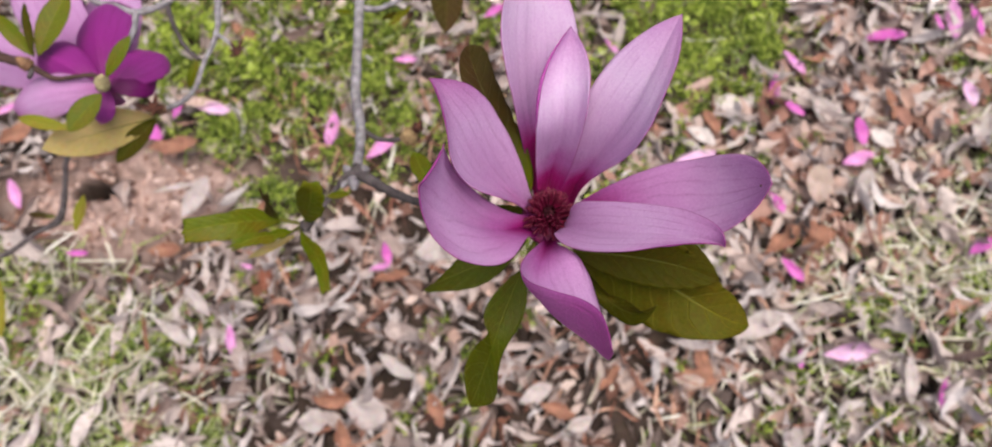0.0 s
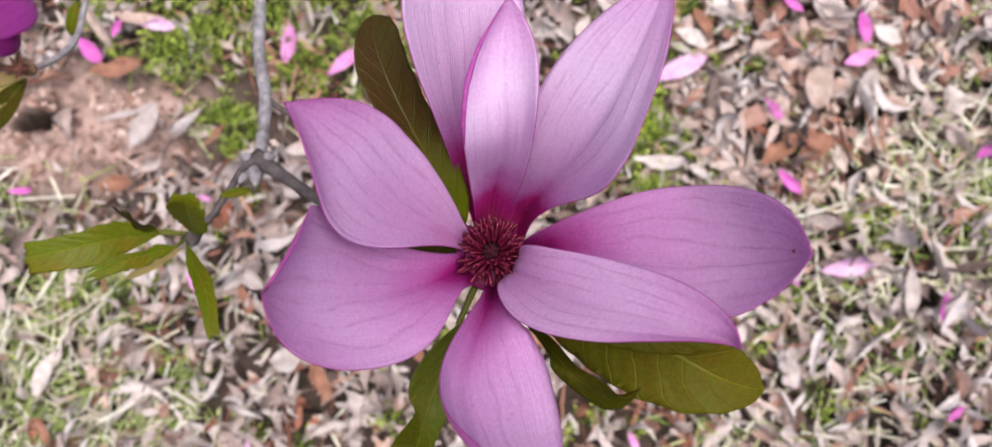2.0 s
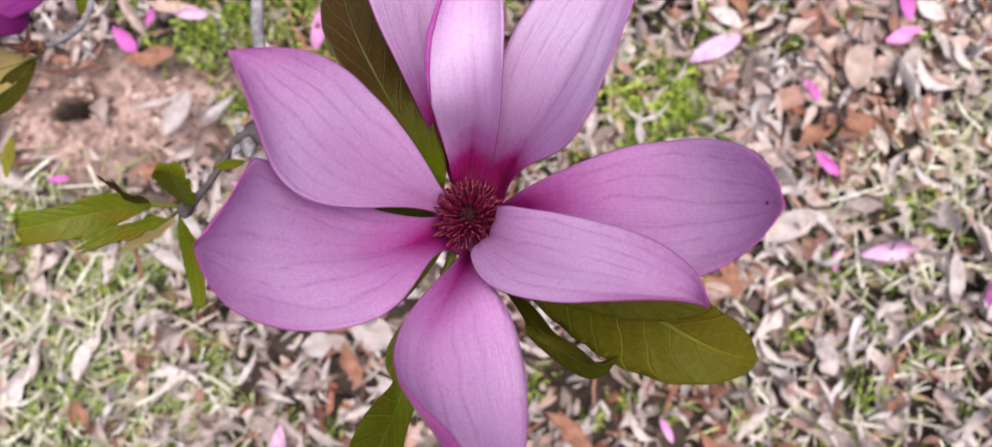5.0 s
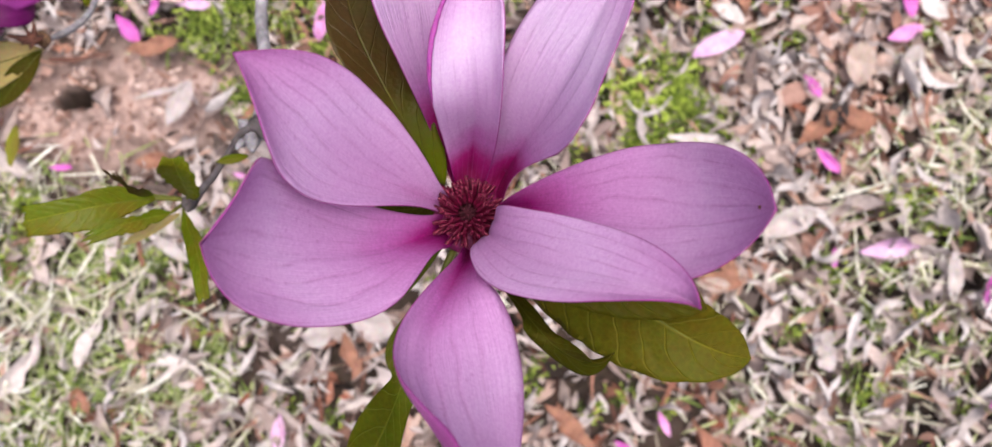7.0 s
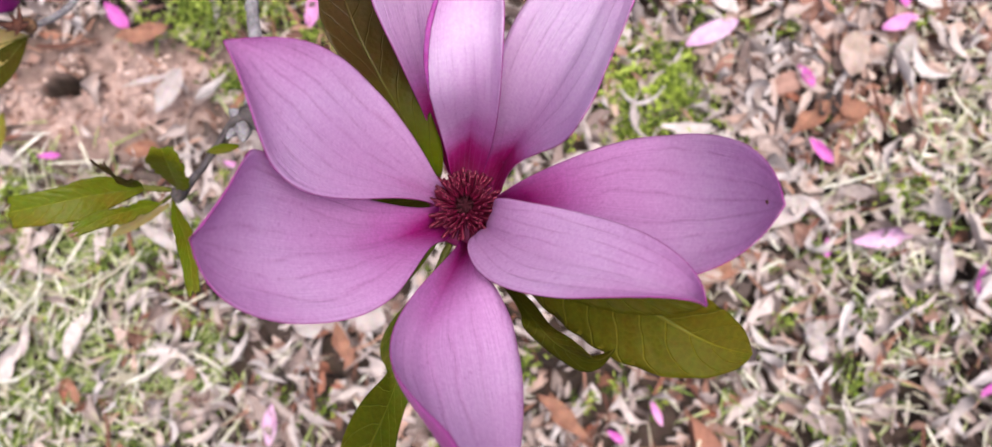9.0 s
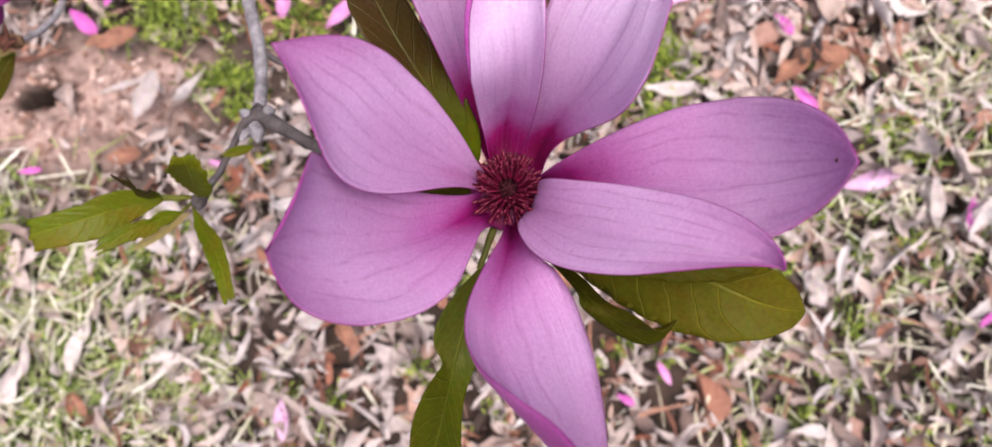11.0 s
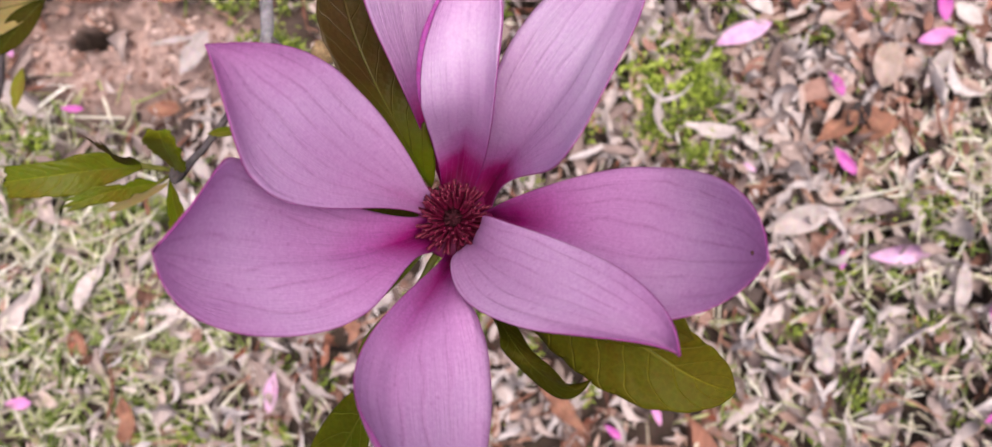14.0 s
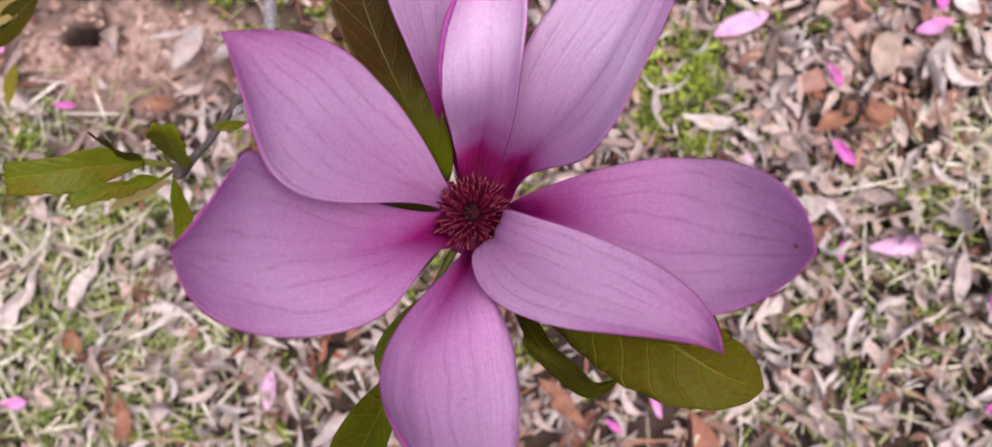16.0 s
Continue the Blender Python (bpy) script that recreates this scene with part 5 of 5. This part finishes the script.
cut_leaf(branch, LEAF_FRESH, ((-0.0202, 0.1985, 0.9120), (-0.0149, 0.1993, 0.9300), (-0.0114, 0.2011, 0.9440), (-0.0109, 0.2040, 0.9490)),
         (0.0014, 0.0061, 0.0063, 0.0034), (0.0020, 0.0068, 0.0068, 0.0036), nick=0.25, bite=0.12)
cut_leaf(branch, LEAF_BROWN, ((-0.0334, 0.1997, 0.9120), (-0.0340, 0.1985, 0.9250), (-0.0320, 0.1980, 0.9400), (-0.0315, 0.1996, 0.9516)),
         (0.0005, 0.0027, 0.0011, 0.0020), (0.0005, 0.0025, 0.0016, 0.0020), nick=1.0, bite=0.2)
twig(branch, "petiole", RIB, ((-0.0234, 0.1989, 0.9060), (-0.0327, 0.1985, 0.9120)), (0.0008, 0.0007), 6)
twig(branch, "petiole", RIB, ((-0.0238, 0.1983, 0.9050), (-0.0267, 0.1931, 0.9110)), (0.0008, 0.0007), 6)
twig(branch, "petiole", RIB, ((-0.0238, 0.1981, 0.9050), (-0.0230, 0.1939, 0.9090)), (0.0008, 0.0007), 6)
twig(branch, "petiole", RIB, ((-0.0232, 0.1991, 0.9060), (-0.0202, 0.1985, 0.9120)), (0.0008, 0.0007), 6)
twig(branch, "petiole", RIB, ((-0.0239, 0.1991, 0.9060), (-0.0334, 0.1997, 0.9120)), (0.0008, 0.0007), 6)
small_leaf(branch, LEAF_PALE, (-0.0278, 0.1947, 0.9010), (-0.0496, 0.1836, 0.9010), 0.0038)
small_leaf(branch, LEAF_FRESH, (-0.0026, 0.2170, 0.8980), (-0.0130, 0.2136, 0.9040), 0.0036)
small_leaf(branch, LEAF_FRESH, (0.0421, 0.1973, 0.9510), (0.0333, 0.2175, 0.9460), 0.0087)
small_leaf(branch, LEAF_BROWN, (0.0453, 0.3589, 0.8810), (0.0455, 0.3088, 0.8960), 0.0176)
small_leaf(branch, LEAF_FRESH, (-0.0090, 0.3360, 0.8760), (-0.0178, 0.3341, 0.8810), 0.0032)
small_leaf(branch, LEAF_DARK, (0.0087, 0.3314, 0.8760), (0.0192, 0.3321, 0.8810), 0.0035, ragged=0.6)
small_leaf(branch, LEAF_FRESH, (0.0251, 0.3395, 0.8760), (0.0123, 0.3232, 0.8810), 0.0041, ragged=0.6)
small_leaf(side_branch, LEAF_FRESH, (-0.1958, 0.3254, 0.8530), (-0.1798, 0.3640, 0.8610), 0.0153)
small_leaf(side_branch, LEAF_FRESH, (-0.1988, 0.3255, 0.8530), (-0.2205, 0.3491, 0.8610), 0.0092)
small_leaf(side_branch, LEAF_DARK, (-0.1961, 0.3228, 0.8560), (-0.2047, 0.3566, 0.8610), 0.0055, ragged=0.6)
small_leaf(side_branch, LEAF_FRESH, (-0.1515, 0.3075, 0.8580), (-0.1362, 0.3286, 0.8680), 0.0079)
small_leaf(side_branch, LEAF_FRESH, (-0.1530, 0.2970, 0.8580), (-0.1694, 0.2744, 0.8560), 0.0135)
small_leaf(side_branch, LEAF_YELLOW, (-0.1763, 0.2833, 0.8410), (-0.2084, 0.2913, 0.8410), 0.0076)
small_leaf(side_branch, LEAF_PALE, (-0.1410, 0.3062, 0.8080), (-0.1987, 0.2767, 0.8280), 0.0254)
small_leaf(side_branch, LEAF_DARK, (-0.1404, 0.3039, 0.8110), (-0.1612, 0.2742, 0.8110), 0.0122)
small_leaf(side_branch, LEAF_FRESH, (-0.1239, 0.3541, 0.7960), (-0.1317, 0.3394, 0.7860), 0.0064)
small_leaf(low_twig, LEAF_YELLOW, (-0.2872, 0.3390, 0.5960), (-0.2896, 0.3050, 0.5960), 0.0098, ragged=0.5)
small_leaf(low_twig, LEAF_BROWN, (-0.3091, 0.3188, 0.5960), (-0.3337, 0.3223, 0.5960), 0.0059)
small_leaf(low_twig, LEAF_YELLOW, (-0.3402, 0.2640, 0.6160), (-0.3267, 0.2082, 0.6160), 0.0134)

# ---- the second, half-hidden flower ----
second = thing("magnolia_flower", (-0.1566, 0.3076, 0.846), "deep magenta magnolia flower, half open, behind leaves", "flower", "magnolia flowers")
small_tepal(second, PETAL_BACK, (-0.1716, 0.3240, 0.8160), (-0.3021, 0.3818, 0.7760), 0.0378, 0.12)
small_tepal(second, PETAL_BACK, (-0.1716, 0.3240, 0.8160), (-0.2626, 0.4488, 0.7760), 0.0415, 0.12)
small_tepal(second, PETAL_BACK, (-0.1640, 0.3200, 0.8120), (-0.1930, 0.4300, 0.7780), 0.0400, 0.12)
small_tepal(second, PETAL_DARK, (-0.1590, 0.3100, 0.8430), (-0.1800, 0.3950, 0.8000), 0.0345, 0.22)
small_tepal(second, PETAL_DARK, (-0.1590, 0.3100, 0.8440), (-0.2125, 0.3460, 0.8230), 0.0255, 0.25)
small_tepal(second, PETAL_DARK, (-0.1560, 0.3090, 0.8430), (-0.1365, 0.3450, 0.8150), 0.0270, 0.20)
small_tepal(second, PETAL_DEEP, (-0.1560, 0.3070, 0.8440), (-0.1385, 0.3240, 0.8220), 0.0210, 0.20)
small_tepal(second, PETAL_DARK, (-0.1566, 0.3076, 0.8450), (-0.1627, 0.2900, 0.8330), 0.0150, 0.20)
small_tepal(second, PETAL_BACK, (-0.1566, 0.3076, 0.8460), (-0.2223, 0.3060, 0.8240), 0.0260, 0.20)

# ---- fallen tepals and rust-brown leaves on the ground: x, y, length, turn, paleness ----
NAMES = ("bright magenta fallen tepal lying on the litter", "pink fallen tepal lying on the litter", "pale pink-white fallen tepal lying on the litter")


def fallen_tepal(x, y, size, turn, pale):
    tone = 0 if pale < 0.35 else 1 if pale < 0.75 else 2
    k = int(abs(x * 7919 + y * 104729) * 10)
    fallen("fallen_petal", (x, y), size, size * (0.30 + 0.10 * (k % 5) / 4), turn, FALLEN[tone], NAMES[tone], "petal", "fallen petals", k)


def rust_leaf(x, y, size, turn):
    k = int(abs(x * 7919 + y * 104729) * 10)
    fallen("fallen_leaf", (x, y), size, size * (0.34 + 0.08 * (k % 3)), turn, ORANGE, "rust-orange dry leaf lying on the litter", "leaf", "fallen leaves", k, 1.0)


fallen_tepal(-0.374, 0.700, 0.062, -10, 0.90)
fallen_tepal(-0.429, 0.697, 0.030, 67, 0.30)
fallen_tepal(-0.471, 0.667, 0.060, -49, 0.10)
fallen_tepal(-0.064, 0.794, 0.041, -1, 0.50)
fallen_tepal(0.087, 0.881, 0.039, 33, 0.10)
fallen_tepal(-0.100, 0.625, 0.059, 42, 0.60)
fallen_tepal(-0.098, 0.427, 0.033, 9, 0.50)
fallen_tepal(-0.088, 0.449, 0.037, -79, 0.30)
fallen_tepal(-0.319, 0.322, 0.047, -81, 0.60)
fallen_tepal(0.550, 0.722, 0.061, -106, 0.10)
fallen_tepal(0.574, 0.686, 0.046, -42, 0.10)
fallen_tepal(0.591, 0.775, 0.055, -59, 0.40)
fallen_tepal(0.761, 0.827, 0.074, 4, 0.20)
fallen_tepal(0.878, 0.853, 0.079, -97, 0.60)
fallen_tepal(0.913, 0.847, 0.067, -84, 0.20)
fallen_tepal(0.853, 0.848, 0.035, -73, 0.10)
fallen_tepal(0.880, 0.715, 0.054, -83, 0.90)
fallen_tepal(0.674, 0.637, 0.054, -90, 0.10)
fallen_tepal(0.664, 0.590, 0.056, 14, 0.70)
fallen_tepal(0.536, 0.411, 0.048, -51, 0.10)
fallen_tepal(0.614, 0.285, 0.092, 5, 0.85)
fallen_tepal(0.737, 0.215, 0.060, -111, 0.00)
fallen_tepal(0.842, 0.445, 0.051, 27, 0.20)
fallen_tepal(0.528, 0.523, 0.040, -57, 0.10)
fallen_tepal(-0.669, 0.557, 0.055, -64, 0.50)
fallen_tepal(-0.555, 0.455, 0.033, -1, 0.10)
fallen_tepal(0.286, 0.818, 0.039, -52, 0.40)
fallen_tepal(0.533, 0.274, 0.029, -98, 0.20)
fallen_tepal(-0.179, 0.661, 0.063, -97, 0.50)
fallen_tepal(-0.303, 0.436, 0.020, -21, 0.50)
fallen_tepal(-0.715, 0.712, 0.040, 35, 0.40)
fallen_tepal(-0.245, 0.067, 0.057, -92, 0.90)
fallen_tepal(-0.591, 0.040, 0.040, 2, 0.40)
fallen_tepal(0.399, 0.592, 0.088, 24, 1.00)
fallen_tepal(0.280, 0.060, 0.036, -70, 0.50)
fallen_tepal(0.225, 0.031, 0.030, -38, 0.00)
fallen_tepal(0.723, 0.072, 0.034, 30, 0.10)
fallen_tepal(0.919, 0.542, 0.048, -49, 0.30)
fallen_tepal(0.906, 0.314, 0.053, 59, 0.40)
fallen_tepal(-0.783, 0.634, 0.053, -12, 0.40)
fallen_tepal(-0.280, 0.976, 0.061, -34, 0.30)
fallen_tepal(0.471, 0.962, 0.065, 50, 0.40)
fallen_tepal(0.405, 0.398, 0.021, -33, 0.80)
rust_leaf(0.386, 0.274, 0.057, -91)
rust_leaf(0.369, 0.249, 0.065, -11)
rust_leaf(-0.166, 0.233, 0.056, -1)
rust_leaf(-0.243, 0.286, 0.048, -72)
rust_leaf(-0.431, 0.463, 0.054, -1)
rust_leaf(-0.428, 0.635, 0.075, 12)
rust_leaf(-0.336, 0.846, 0.060, -43)
rust_leaf(0.634, 0.783, 0.054, -1)
rust_leaf(0.581, 0.462, 0.064, 28)
rust_leaf(-0.150, 0.178, 0.036, -88)
rust_leaf(-0.448, 0.023, 0.064, -80)
rust_leaf(-0.524, 0.125, 0.045, -60)
rust_leaf(-0.134, 0.152, 0.035, 62)
rust_leaf(0.160, 0.048, 0.059, -33)
rust_leaf(0.583, 0.077, 0.034, 31)
rust_leaf(0.585, 0.456, 0.063, 26)
rust_leaf(0.165, 0.207, 0.055, -21)
rust_leaf(0.242, 0.251, 0.048, 47)
rust_leaf(-0.283, 0.523, 0.040, 48)
rust_leaf(-0.080, 0.413, 0.058, 7)
rust_leaf(-0.012, 0.211, 0.055, -70)
rust_leaf(0.437, 0.663, 0.049, -68)
rust_leaf(0.737, 0.692, 0.064, -91)
rust_leaf(0.525, 0.458, 0.075, 37)
rust_leaf(-0.695, 0.669, 0.058, 35)


DEAD_TONES = [(plain_material("pale_grey_leaf", (0.28, 0.23, 0.22), (0.46, 0.40, 0.395), 50.0, 0.75, 0.003, (1, 1, 1), (0.52, 0.47, 0.47), 0.1), "pale grey curled dead leaf lying on the litter"),
              (plain_material("tan_leaf", (0.24, 0.17, 0.14), (0.43, 0.335, 0.30), 50.0, 0.75, 0.003, (1, 1, 1), (0.48, 0.41, 0.38), 0.1), "tan dry leaf lying on the litter"),
              (ORANGE, "rust-orange dry leaf lying on the litter"),
              (plain_material("black_leaf", (0.014, 0.010, 0.010), (0.05, 0.036, 0.034), 60.0, 0.7, 0.002), "blackish rotted leaf lying on the litter")]


def dead_leaf(x, y, size, width, turn, tone):
    k = int(abs(x * 7919 + y * 104729) * 10)
    fallen("fallen_leaf", (x, y), size, width, turn, *DEAD_TONES[tone], "leaf", "fallen leaves", k, 0.5)


dead_leaf(-0.461, 0.709, 0.098, 0.018, -60, 1)
dead_leaf(-0.408, 0.554, 0.078, 0.012, 12, 0)
dead_leaf(-0.381, 0.538, 0.074, 0.030, 60, 0)
dead_leaf(-0.113, 0.210, 0.064, 0.052, -22, 0)
dead_leaf(-0.192, 0.199, 0.044, 0.037, -5, 0)
dead_leaf(-0.013, 0.456, 0.068, 0.047, 14, 0)
dead_leaf(-0.164, 0.229, 0.057, 0.022, -1, 2)
dead_leaf(0.759, 0.873, 0.062, 0.032, -39, 0)
dead_leaf(0.632, 0.671, 0.082, 0.041, -52, 0)
dead_leaf(0.594, 0.547, 0.074, 0.042, 75, 1)
dead_leaf(0.663, 0.542, 0.070, 0.030, 53, 0)
dead_leaf(0.583, 0.461, 0.051, 0.033, 50, 2)
dead_leaf(0.384, 0.266, 0.063, 0.022, -75, 2)
dead_leaf(0.359, 0.245, 0.047, 0.019, -8, 1)
dead_leaf(0.503, 0.162, 0.037, 0.025, 45, 0)
dead_leaf(0.884, 0.645, 0.068, 0.032, 60, 0)
dead_leaf(0.502, 0.142, 0.047, 0.032, -75, 0)
dead_leaf(0.470, 0.326, 0.095, 0.036, 18, 0)
dead_leaf(-0.592, 0.199, 0.049, 0.016, 86, 0)
dead_leaf(0.133, 0.230, 0.055, 0.024, 29, 0)
dead_leaf(-0.071, 0.276, 0.065, 0.025, -37, 0)
dead_leaf(0.696, 0.241, 0.075, 0.021, -96, 0)
dead_leaf(0.189, 0.183, 0.058, 0.022, 26, 0)
dead_leaf(-0.240, 0.318, 0.056, 0.026, -44, 0)
dead_leaf(-0.412, 0.339, 0.076, 0.018, -36, 0)
dead_leaf(-0.378, 0.385, 0.066, 0.021, -49, 0)
dead_leaf(0.580, 0.471, 0.053, 0.037, -36, 2)
dead_leaf(0.553, 0.477, 0.048, 0.029, 49, 3)
dead_leaf(0.147, 0.070, 0.069, 0.022, -40, 2)
dead_leaf(-0.147, 0.177, 0.054, 0.021, -76, 2)
